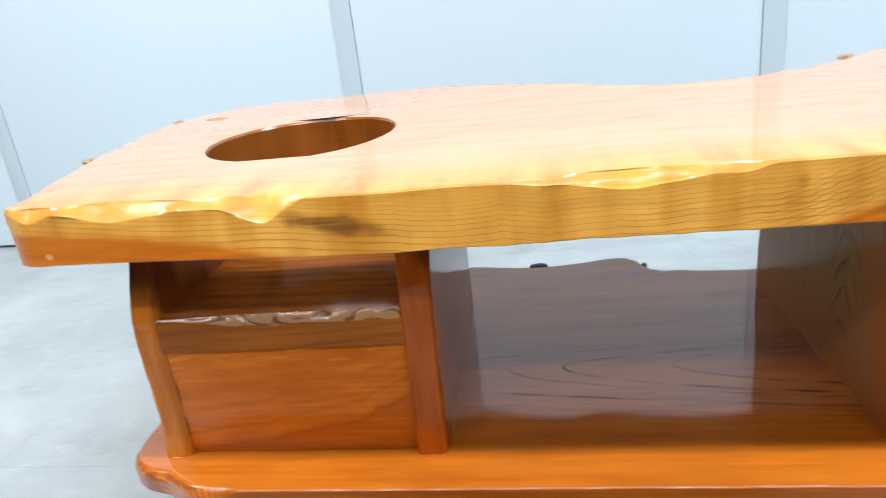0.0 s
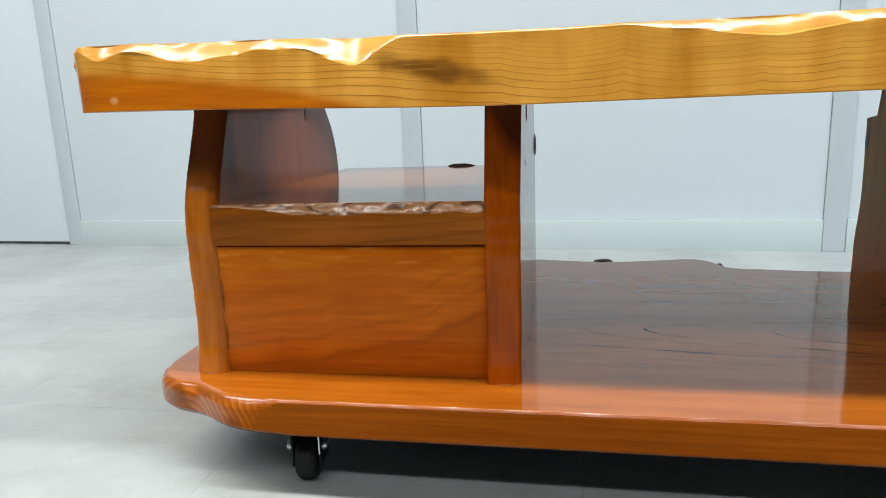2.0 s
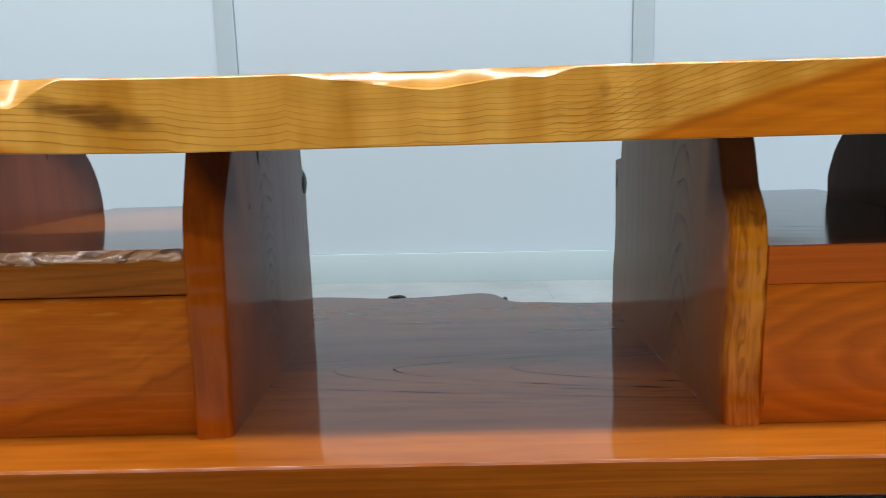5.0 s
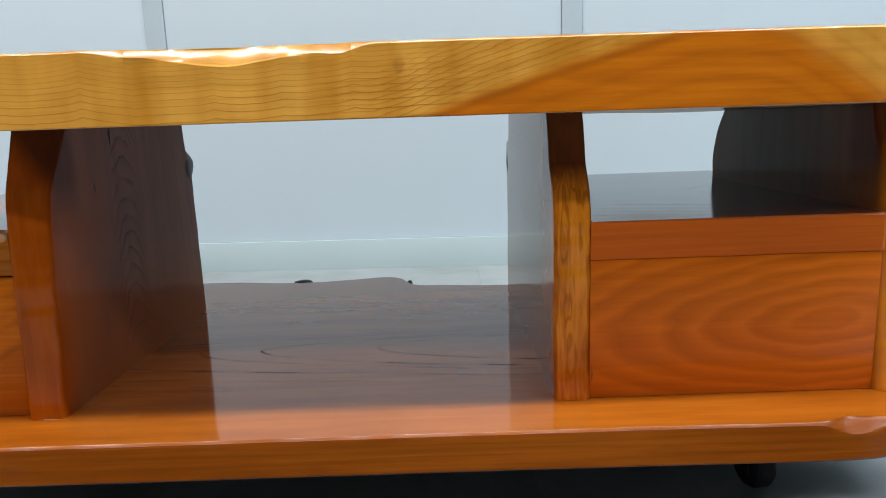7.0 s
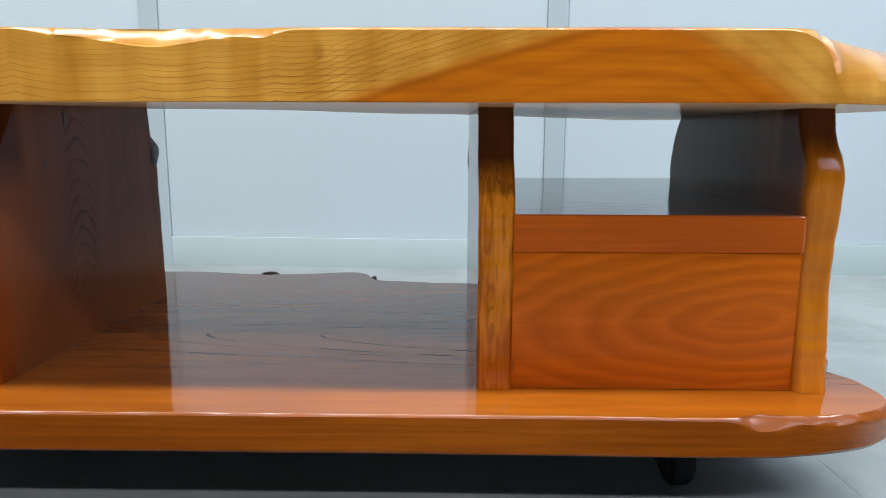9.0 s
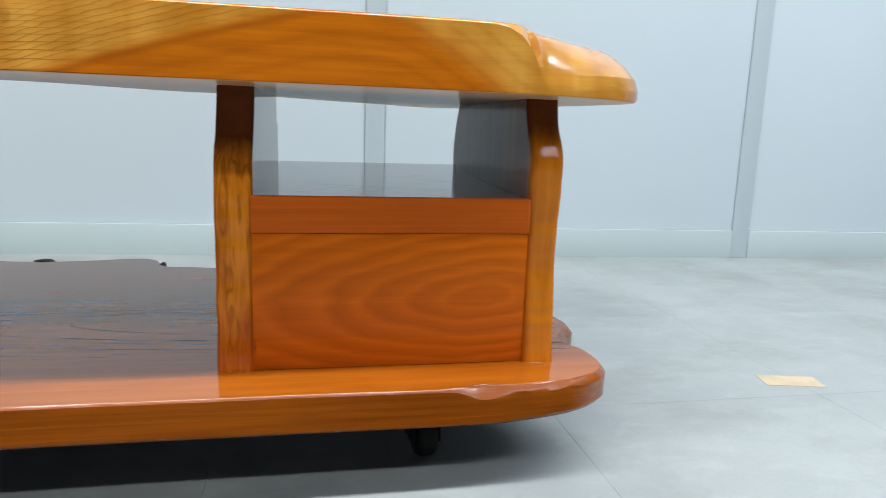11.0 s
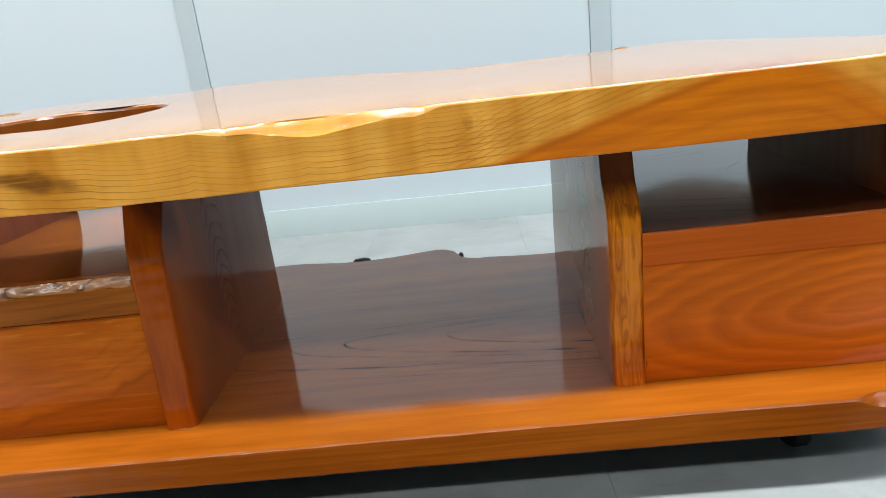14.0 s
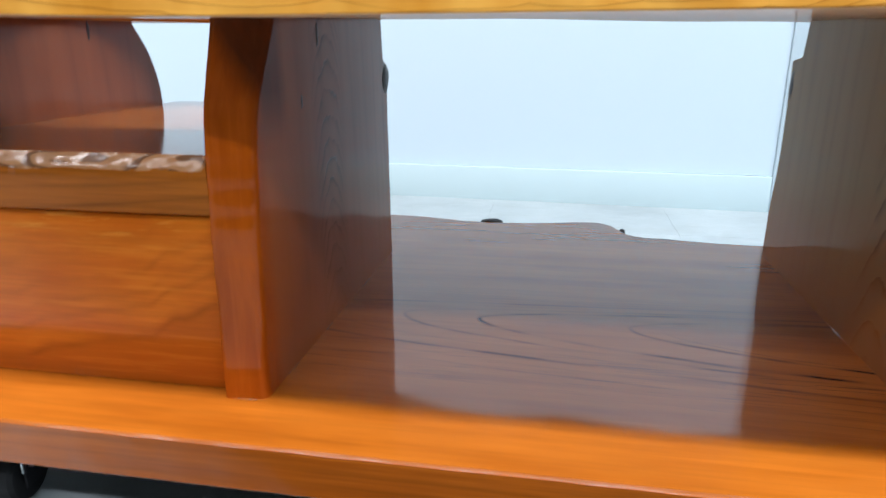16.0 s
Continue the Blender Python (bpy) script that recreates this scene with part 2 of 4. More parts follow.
def hairpin_wood(name, light, mid, dark, axis, bows, tips, warp, face, gloss, ior, shine, below, side=(1.0, 1.0, 1.0), corner=False, streaky=0.45):
    """A flat-sawn board: growth lines run along it as hairpins round an axis in y, each with its tip at a given x.
    bows: how fast the near and the far branch open; face and below: colours of the upper face and the underside, which
    can carry shade; side: a factor for the side faces."""
    g = Graph(name)
    vec, x, y, z = g.coords()
    up = g.up()
    wob = g.math("SUBTRACT", g.noise(g.mapped(vec, (1.3, 4.1, 0), (0, 0, 0), (9, 22, 9)), 1.0, 3), 0.5)
    fine = g.math("SUBTRACT", g.noise(g.mapped(vec, (7, 2, 0), (0, 0, 0), (40, 120, 40)), 1.0, 2), 0.5)
    yy = g.math("ADD", y, g.math("ADD", g.math("MULTIPLY", wob, warp), g.math("MULTIPLY", fine, warp * 0.12)))
    dy = g.math("SUBTRACT", yy, axis)
    near = g.math("LESS_THAN", dy, 0.0)
    k = g.math("MULTIPLY_ADD", near, 1 / bows[0] - 1 / bows[1], 1 / bows[1])
    u = g.math("SUBTRACT", x, g.math("MULTIPLY", g.math("MULTIPLY", dy, dy), k))
    steep = g.math("MULTIPLY", g.math("MULTIPLY", dy, k), 2.0)
    slope = g.math("SQRT", g.math("MULTIPLY_ADD", steep, steep, 1.0))
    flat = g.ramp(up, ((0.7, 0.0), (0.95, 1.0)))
    fib = g.noise(g.mapped(vec, (2, 5, 1), (0, 0, 0), (5, 130, 300)), 1.0, 5, 0.62)
    cloud = g.noise(g.mapped(vec, (6, 1, 3), (0, 0, 0), (3.5, 20, 40)), 1.0, 4, 0.6)
    col = g.mix(g.ramp(cloud, ((0.36, 0.0), (0.62, 1.0))), light, tuple(0.9 * c for c in mid))
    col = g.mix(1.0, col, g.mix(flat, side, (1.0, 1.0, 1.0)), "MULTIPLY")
    streak = g.mix(flat, (streaky, streaky, streaky), (0.20, 0.20, 0.20))
    col = g.mix(g.math("MULTIPLY", g.ramp(fib, ((0.47, 0.0), (0.68, 1.0))), streak), col, tuple(0.35 * c for c in mid))
    col = g.mix(g.ramp(fib, ((0.28, 0.30), (0.42, 0.0))), col, tuple(min(1, 1.3 * c) for c in light))
    if face:
        col = g.mix(g.ramp(up, ((0.6, 0.0), (0.95, 1.0))), col, g.mix(g.ramp(fib, ((0.35, 0.0), (0.65, 0.6))), face, tuple(0.6 * c for c in face)))
    open_grain = None
    for i, (tip, thick, strong) in enumerate(tips):
        away = g.math("DIVIDE", g.math("ABSOLUTE", g.math("SUBTRACT", u, tip)), slope)
        line = g.ramp(g.math("DIVIDE", away, thick), ((0.0, 1.0), (1.0, 0.0)), "EASE")
        line = g.math("MULTIPLY", line, g.math("MULTIPLY_ADD", near, 0.45, 0.55))
        broken = g.ramp(g.noise(g.mapped(vec, (i * 3.7, i, 0), (0, 0, 0), (13, 30, 13)), 1.0, 2), ((0.38, 0.10), (0.60, 1.0)))
        mark = g.math("MULTIPLY", g.math("MULTIPLY", line, broken), g.math("MULTIPLY", flat, strong), clamp=True)
        open_grain = mark if open_grain is None else g.math("MAXIMUM", open_grain, mark)
        col = g.mix(mark, col, dark)
    dash = g.ramp(g.noise(g.mapped(vec, (3, 3, 3), (0, 0, 0), (16, 520, 60)), 1.0, 2), ((0.60, 0.0), (0.70, 0.5)))
    col = g.mix(g.math("MULTIPLY", g.math("MULTIPLY", dash, flat), g.ramp(g.math("SUBTRACT", axis, y), ((0.03, 0.0), (0.07, 1.0), (0.10, 1.0), (0.115, 0.0)))), col, dark)
    if corner:
        ring = g.node("ShaderNodeVectorMath", operation="LENGTH")
        off = g.node("ShaderNodeVectorMath", operation="SUBTRACT")
        g.link(vec, off.inputs[0])
        off.inputs[1].default_value = corner
        g.link(g.mapped(off.outputs[0], (0, 0, 0), (0, 0, 0), (1.0, 0.7, 0.8)), ring.inputs[0])
        saw = g.math("FRACT", g.math("ADD", g.math("DIVIDE", ring.outputs["Value"], 0.0052), g.math("MULTIPLY", wob, 1.2)))
        zone = g.math("MULTIPLY", g.ramp(g.math("MULTIPLY", x, -1.0), ((0.385, 0.0), (0.41, 1.0))), g.math("MULTIPLY", g.ramp(up, ((0.75, 1.0), (0.93, 0.0))), g.ramp(g.noise(g.mapped(vec, (8, 3, 1)), 38, 1), ((0.42, 0.1), (0.56, 1.0)))))
        grain_end = g.mix(g.ramp(saw, ((0.05, 0.0), (0.75, 1.0))), tuple(min(1, 1.75 * c + 0.02) for c in light), mid)
        col = g.mix(g.math("MULTIPLY", zone, 0.55), col, grain_end)
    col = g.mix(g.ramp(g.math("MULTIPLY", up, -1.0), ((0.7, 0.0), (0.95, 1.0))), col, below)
    return lacquer(g, col, vec, gloss, ior, shine, 0.6, None, open_grain)


def flowing_wood():
    """Golden mottled wood with one dark wavy line that rises across the board, redder below it."""
    g = Graph("drawer_wood_flowing")
    vec, x, y, z = g.coords()
    wob = g.noise(g.mapped(vec, (2, 0, 0), (0, 0, 0), (14, 14, 40)), 1.0, 2)
    pos = g.math("DIVIDE", g.math("ADD", x, 0.44), 0.226)
    rise = g.ramp(pos, ((0.0, 0.02), (0.36, 0.10), (0.47, 0.17), (0.68, 0.24), (0.77, 0.28), (0.87, 0.40), (1.0, 0.50)), "EASE")
    f = g.math("SUBTRACT", g.math("ADD", z, g.math("MULTIPLY", wob, 0.008)), g.math("MULTIPLY_ADD", rise, 0.11, 0.092))
    fib = g.noise(g.mapped(vec, (4, 4, 4), (0, 6, 0), (11, 60, 230)), 1.0, 5, 0.65)
    cloud = g.noise(g.mapped(vec, (1, 0, 3), (0, 0, 0), (12, 12, 34)), 1.0, 3)
    col = g.mix(g.ramp(cloud, ((0.3, 0.0), (0.7, 1.0))), (0.62, 0.162, 0.010), (0.49, 0.104, 0.006))
    col = g.mix(g.ramp(f, ((0.0, 0.7), (0.008, 0.0))), col, (0.42, 0.092, 0.006))
    dim = g.ramp(g.noise(g.mapped(vec, (9, 0, 2), (0, 0, 0), (16, 16, 60)), 1.0, 2), ((0.34, 0.25), (0.62, 1.0)))
    for lift, thick, k in ((0.0, 0.0042, 0.62), (0.020, 0.0022, 0.45), (0.030, 0.005, 0.35), (0.043, 0.003, 0.40), (0.062, 0.006, 0.25)):
        near = g.math("ABSOLUTE", g.math("SUBTRACT", f, lift))
        col = g.mix(g.math("MULTIPLY", g.ramp(near, ((0.0, 1.0), (thick, 0.0))), g.math("MULTIPLY", k, dim)), col, (0.24, 0.058, 0.005))
    col = g.mix(g.ramp(fib, ((0.44, 0.0), (0.74, 0.38))), col, (0.25, 0.065, 0.006))
    col = g.mix(g.ramp(fib, ((0.26, 0.35), (0.46, 0.0))), col, (0.70, 0.23, 0.022))
    curl = g.noise(g.mapped(vec, (6, 2, 8), (0, 0, 0), (26, 26, 230)), 1.0, 3, 0.6, 0.3)
    col = g.mix(g.math("MULTIPLY", g.ramp(curl, ((0.54, 0.0), (0.70, 0.4))), g.ramp(z, ((0.170, 0.0), (0.19, 1.0)))), col, (0.75, 0.33, 0.05))
    return lacquer(g, col, vec, 0.16)


def slab_wood():
    """Sapwood on the front, arches of orange heartwood, a dark smudge and a small knot."""
    g = Graph("slab_wood")
    vec, x, y, z = g.coords()
    n1 = g.noise(g.mapped(vec, (0, 0, 0), (0, 0, 0), (1, 0.6, 1)), 9, 2)
    n2 = g.noise(g.mapped(vec, (5, 2, 1), (0, 0, 0), (1, 0.4, 0.5)), 45, 2)
    slow = g.noise(g.mapped(vec, (3, 1, 6), (0, 0, 0), (1, 0.3, 0.6)), 4.5, 1)
    dome = g.math("MULTIPLY", g.math("POWER", g.math("ABSOLUTE", g.math("ADD", x, 0.02)), 2.0), 0.10)
    f = g.math("ADD", z, g.math("MULTIPLY", y, 0.12))
    f = g.math("ADD", f, g.math("MULTIPLY", slow, 0.024))
    f = g.math("ADD", f, g.math("MULTIPLY", n2, 0.0020))
    f = g.math("SUBTRACT", f, dome)
    for cx, amp, wid in ((-0.195, 0.0022, 0.018), (-0.118, 0.0042, 0.020), (-0.086, -0.0018, 0.010), (-0.036, 0.0024, 0.016), (0.008, 0.0016, 0.012), (0.052, 0.0020, 0.012)):
        near = g.math("EXPONENT", g.math("DIVIDE", g.math("ABSOLUTE", g.math("SUBTRACT", x, cx)), -wid))
        f = g.math("SUBTRACT", f, g.math("MULTIPLY", near, amp))
    u = g.math("DIVIDE", g.math("SUBTRACT", f, 0.30), 0.05)
    fr = g.math("FRACT", g.math("ADD", g.math("MULTIPLY", u, 5.2), g.math("MULTIPLY", g.math("MULTIPLY", u, u), 6.5)))
    late = g.math("MULTIPLY", g.math("SUBTRACT", g.math("POWER", fr, 13.0), g.math("POWER", fr, 60.0)), 1.9, clamp=True)
    late = g.math("MULTIPLY", late, g.ramp(u, ((0.45, 1.0), (1.0, 0.45))))
    patch = g.ramp(g.noise(g.mapped(vec, (1, 4, 2)), 13, 3), ((0.32, 0.25), (0.62, 1.0)))
    fib = g.noise(g.mapped(vec, (0, 0, 0), (0, 0, 0), (10, 60, 190)), 1.0, 5, 0.62)
    drift = g.noise(g.mapped(vec, (4, 7, 1), (0, 24, 0), (14, 8, 150)), 1.0, 4, 0.6)
    mottle = g.noise(g.mapped(vec, (2, 0, 0), (0, 0, 0), (34, 6, 5)), 1.0, 2)
    sapw = g.mix(g.ramp(mottle, ((0.3, 0.0), (0.7, 1.0))), (0.66, 0.330, 0.058), (0.46, 0.188, 0.020))
    heart = g.mix(g.ramp(fib, ((0.3, 0.0), (0.7, 1.0))), (0.52, 0.150, 0.007), (0.41, 0.096, 0.004))
    pos = g.math("DIVIDE", g.math("ADD", x, 0.54), 1.08)
    arch = g.ramp(pos, ((0.02, 0.62), (0.10, 0.52), (0.16, 0.42), (0.215, 0.28), (0.27, 0.05), (0.33, 0.0), (0.56, 0.0), (0.594, 0.18), (0.638, 0.39), (0.68, 0.56),
                        (0.72, 0.70), (0.755, 0.80), (0.785, 0.80), (0.81, 0.66), (0.835, 0.46), (0.858, 0.24), (0.885, 0.0)), "B_SPLINE")
    zc = g.math("MULTIPLY_ADD", arch, 0.08, 0.290)
    lean = g.math("MAXIMUM", g.math("MULTIPLY", g.math("ADD", y, 0.035), 0.42), 0.0)
    depth = g.math("ADD", g.math("SUBTRACT", zc, z), g.math("ADD", lean, g.math("MULTIPLY_ADD", g.math("SUBTRACT", n1, 0.5), 0.005, g.math("MULTIPLY", g.math("SUBTRACT", drift, 0.5), 0.004))))
    mask = g.ramp(g.math("MULTIPLY_ADD", depth, g.math("MULTIPLY", g.ramp(pos, ((0.76, 1.0), (0.81, 0.40))), 20.0), 0.5, clamp=True), ((0.38, 0.0), (0.62, 1.0)), "EASE")
    col = g.mix(mask, sapw, heart)
    seam = g.ramp(g.math("ABSOLUTE", g.math("SUBTRACT", depth, 0.0035)), ((0.0, 1.0), (0.0035, 0.0)))
    col = g.mix(g.math("MULTIPLY", seam, g.math("MULTIPLY", g.ramp(pos, ((0.55, 0.0), (0.60, 0.42), (0.73, 0.42), (0.76, 0.0))), g.ramp(g.up(), ((0.3, 1.0), (0.7, 0.0))))), col, (0.22, 0.050, 0.005))
    inner = g.math("MULTIPLY", g.ramp(g.math("MULTIPLY_ADD", depth, 20, 0.1, clamp=True), ((0.25, 0.0), (0.45, 1.0), (0.65, 0.3))), mask)
    arcs = g.math("MULTIPLY_ADD", g.math("SINE", g.math("MULTIPLY", depth, 430.0)), 0.5, 0.5)
    ridge = g.math("POWER", arcs, 3.0)
    col = g.mix(g.math("MULTIPLY", g.math("MULTIPLY", ridge, mask), 0.20), col, (0.24, 0.050, 0.004))
    outer = g.math("MULTIPLY", g.math("SUBTRACT", 1.0, mask), g.ramp(pos, ((0.55, 0.0), (0.64, 1.0))))
    col = g.mix(g.math("MULTIPLY", g.math("MULTIPLY", ridge, outer), 0.22), col, (0.36, 0.110, 0.008))
    sweep = g.math("FRACT", g.math("ADD", g.math("MULTIPLY", depth, -260.0), g.math("MULTIPLY", n2, 0.5)))
    sweep = g.math("MULTIPLY", g.math("POWER", sweep, 7.0), g.math("MULTIPLY", g.ramp(pos, ((0.50, 0.0), (0.57, 0.75), (0.72, 0.75), (0.76, 0.0))), g.ramp(g.math("MULTIPLY", depth, -1.0), ((0.001, 0.0), (0.006, 1.0), (0.030, 1.0), (0.045, 0.0)))))
    col = g.mix(g.math("MULTIPLY", sweep, g.ramp(g.up(), ((0.3, 1.0), (0.7, 0.0)))), col, (0.24, 0.075, 0.008))
    col = g.mix(g.math("MULTIPLY", inner, 0.10), col, (0.26, 0.055, 0.004))
    # Pale pink top: heartwood with the wall's reflection mixed into its colour.
    heart_sheen = g.ramp(g.math("MULTIPLY_ADD", y, 5.0, 0.3, clamp=True), ((0.12, 0.0), (0.50, 1.0)))
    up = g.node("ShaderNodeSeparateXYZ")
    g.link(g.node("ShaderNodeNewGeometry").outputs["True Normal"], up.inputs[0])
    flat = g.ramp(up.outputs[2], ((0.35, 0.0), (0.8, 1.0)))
    heart_sheen = g.math("MULTIPLY", heart_sheen, flat)
    col = g.mix(g.math("MULTIPLY", heart_sheen, 0.9), col, (0.54, 0.30, 0.165))
    lines = g.math("MULTIPLY", g.math("MULTIPLY", late, patch), g.math("MULTIPLY_ADD", mask, -0.7, 1.0))
    # Growth lines are faded from the top, imitating the glare that hides them.
    lines = g.math("MULTIPLY", lines, g.math("MULTIPLY_ADD", flat, -1.0, 1.0))
    lines = g.math("MULTIPLY", lines, g.ramp(pos, ((0.58, 1.0), (0.66, 0.12))))
    col = g.mix(g.math("MULTIPLY", lines, 0.78, clamp=True), col, (0.19, 0.066, 0.008))
    col = g.mix(g.ramp(fib, ((0.45, 0.0), (0.8, 0.35))), col, (0.25, 0.09, 0.012))
    sawn = g.math("MULTIPLY", g.ramp(g.math("ABSOLUTE", up.outputs[2]), ((0.3, 1.0), (0.7, 0.0))), g.ramp(y, ((0.045, 0.0), (0.07, 0.9))))
    col = g.mix(sawn, col, g.mix(g.ramp(mottle, ((0.3, 0.0), (0.7, 1.0))), (0.22, 0.070, 0.012), (0.12, 0.034, 0.006)))
    col = g.mix(g.ramp(g.math("MULTIPLY", up.outputs[2], -1.0), ((0.6, 0.0), (0.9, 0.85))), col, (0.55, 0.36, 0.20))
    for cx, cz, rx, rz, tilt, dark in ((-0.243, 0.3285, 0.040, 0.0082, -11, 0.95), (0.081, 0.335, 0.0035, 0.0055, 0, 0.32), (-0.476, 0.317, 0.004, 0.003, 0, -0.5)):
        p = g.mapped(vec, (0, 0, 0), (0, 0, 0), (1, 1, 1))
        s = g.node("ShaderNodeVectorMath", operation="SUBTRACT")
        g.link(p, s.inputs[0])
        s.inputs[1].default_value = (cx, -0.046, cz)
        q = g.mapped(s.outputs[0], (0, 0, 0), (0, tilt, 0), (1, 1, 1))
        q = g.mapped(q, (0, 0, 0), (0, 0, 0), (1 / rx, 30, 1 / rz))
        ln = g.node("ShaderNodeVectorMath", operation="LENGTH")
        g.link(q, ln.inputs[0])
        r = g.math("ADD", ln.outputs["Value"], g.math("MULTIPLY", g.math("SUBTRACT", n2, 0.5), 1.1))
        k = g.ramp(g.math("MULTIPLY", r, 0.5), ((0.22, 1.0), (0.66, 0.0)), "EASE")
        k = g.math("MULTIPLY", k, g.ramp(fib, ((0.36, 0.55), (0.52, 1.0))))
        col = g.mix(g.math("MULTIPLY", k, abs(dark)), col, (0.150, 0.056, 0.010) if dark > 0 else (0.7, 0.4, 0.16))
    return lacquer(g, col, vec, 0.07, 1.60, ((0.20, 0.10), (0.62, 1.0)), 1.0)


def plain(name, color, rough=0.5, vary=0.06, scale=3.0, metal=0.0, bump=0.0, spec=0.5):
    g = Graph(name)
    vec, *_ = g.coords()
    n = g.noise(vec, scale, 5)
    fine = g.noise(vec, scale * 30, 3)
    c2 = tuple(max(0, c * (1 - 2 * vary)) for c in color)
    col = g.mix(g.ramp(n, ((0.3, 0.0), (0.7, 1.0))), color, c2)
    if bump:
        g.bump(fine, bump, 0.0008)
    r = g.math("MULTIPLY_ADD", fine, 0.12, rough - 0.06)
    return g.finish(col, r, 0, 0.05, metal, spec)


def floor_vinyl():
    """Pale grey vinyl tile, scuffed and clouded, a little different from tile to tile."""
    g = Graph("floor_vinyl")
    geo = g.node("ShaderNodeNewGeometry")
    vec = geo.outputs["Position"]
    info = g.node("ShaderNodeObjectInfo")
    cloud = g.noise(vec, 3.2, 5, 0.6)
    speck = g.noise(vec, 210, 3, 0.6)
    scuff = g.noise(g.mapped(vec, (0, 0, 0), (0, 0, 25), (5, 42, 1)), 1.0, 4, 0.6)
    col = g.mix(g.ramp(cloud, ((0.3, 0.0), (0.7, 1.0))), (0.375, 0.415, 0.42), (0.270, 0.305, 0.315))
    col = g.mix(g.ramp(speck, ((0.42, 0.0), (0.62, 0.10))), col, (0.22, 0.23, 0.225))
    smear = g.noise(g.mapped(vec, (4, 2, 0), (0, 0, -30), (7, 11, 1)), 1.0, 5, 0.62)
    col = g.mix(g.ramp(smear, ((0.50, 0.0), (0.70, 0.6))), col, (0.240, 0.258, 0.255))
    wiped = g.noise(g.mapped(vec, (1, 6, 0), (0, 0, 50), (16, 30, 1)), 1.0, 3, 0.6, 0.6)
    col = g.mix(g.ramp(wiped, ((0.52, 0.0), (0.72, 0.3))), col, (0.44, 0.475, 0.48))
    col = g.mix(g.ramp(scuff, ((0.66, 0.0), (0.80, 0.35))), col, (0.19, 0.19, 0.185))
    tone = g.math("MULTIPLY_ADD", info.outputs["Random"], 0.07, 0.95)
    col = g.mix(1.0, col, g.ramp(tone, ((0.0, 0.0), (1.0, 1.0))), "MULTIPLY")
    g.bump(g.noise(vec, 24, 3), 0.05, 0.001)
    return g.finish(col, g.math("MULTIPLY_ADD", cloud, 0.25, 0.22), 0, 0.1, 0, 0.45)


M_SLAB = slab_wood()
# Near-black underside colour imitates the deep shade beneath the board.
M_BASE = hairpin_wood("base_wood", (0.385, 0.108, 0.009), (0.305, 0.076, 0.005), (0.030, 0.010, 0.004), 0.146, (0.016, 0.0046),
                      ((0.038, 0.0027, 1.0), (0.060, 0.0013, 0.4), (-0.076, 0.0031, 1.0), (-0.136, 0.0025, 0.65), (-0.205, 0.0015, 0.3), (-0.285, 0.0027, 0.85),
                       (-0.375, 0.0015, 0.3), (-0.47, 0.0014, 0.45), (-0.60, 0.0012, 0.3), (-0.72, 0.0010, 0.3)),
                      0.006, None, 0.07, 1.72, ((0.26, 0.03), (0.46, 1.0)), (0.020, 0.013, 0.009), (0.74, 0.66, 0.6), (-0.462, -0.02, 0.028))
M_DRAWER_L = flowing_wood()
M_SHELF_L = ring_wood("shelf_wood_pale", (0.400, 0.122, 0.013), (0.300, 0.080, 0.008), (0.110, 0.032, 0.006), (-0.5, 0.3, 0.1), (0.1, 0.5, 1.0), (0, 5, 0),
                      0.006, 0.35, (10, 60, 210), 0.6, 2.5, 0.08, 2.2, None, 0.6, carved=True, ripples=True)
M_DRAWER_R = ring_wood("drawer_wood_arched", (0.670, 0.154, 0.010), (0.560, 0.115, 0.007), (0.240, 0.046, 0.004), (0.393, 0, 0.1446), (0.30, 0.5, 1.0), (0, 5, 0),
                       0.0100, 0.20, (7, 40, 190), 0.31, 2.6, 0.16, 6.3, None, 0.24, arched=0.006)
# The dark upper face carries the shade of the bay in its colour.
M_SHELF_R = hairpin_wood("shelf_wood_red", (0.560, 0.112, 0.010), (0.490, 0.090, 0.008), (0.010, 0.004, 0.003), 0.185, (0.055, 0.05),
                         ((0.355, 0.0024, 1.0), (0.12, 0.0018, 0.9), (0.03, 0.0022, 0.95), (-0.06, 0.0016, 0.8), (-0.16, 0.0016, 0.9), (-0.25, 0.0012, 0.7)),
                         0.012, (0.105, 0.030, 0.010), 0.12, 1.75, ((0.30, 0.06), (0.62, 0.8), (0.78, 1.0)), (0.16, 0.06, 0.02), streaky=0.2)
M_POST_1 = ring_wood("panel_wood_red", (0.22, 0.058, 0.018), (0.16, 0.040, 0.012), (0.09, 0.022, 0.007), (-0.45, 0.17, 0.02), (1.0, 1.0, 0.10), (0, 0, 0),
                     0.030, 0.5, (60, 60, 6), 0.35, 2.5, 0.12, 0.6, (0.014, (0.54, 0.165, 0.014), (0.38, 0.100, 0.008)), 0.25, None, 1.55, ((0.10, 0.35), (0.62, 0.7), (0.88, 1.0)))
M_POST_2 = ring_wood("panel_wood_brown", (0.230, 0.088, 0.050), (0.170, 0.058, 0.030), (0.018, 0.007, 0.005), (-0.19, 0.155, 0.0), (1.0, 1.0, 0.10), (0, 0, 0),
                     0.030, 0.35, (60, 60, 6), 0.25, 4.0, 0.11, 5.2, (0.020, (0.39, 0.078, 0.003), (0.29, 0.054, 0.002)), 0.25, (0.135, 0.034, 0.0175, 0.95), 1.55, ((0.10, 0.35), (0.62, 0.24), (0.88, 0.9)))
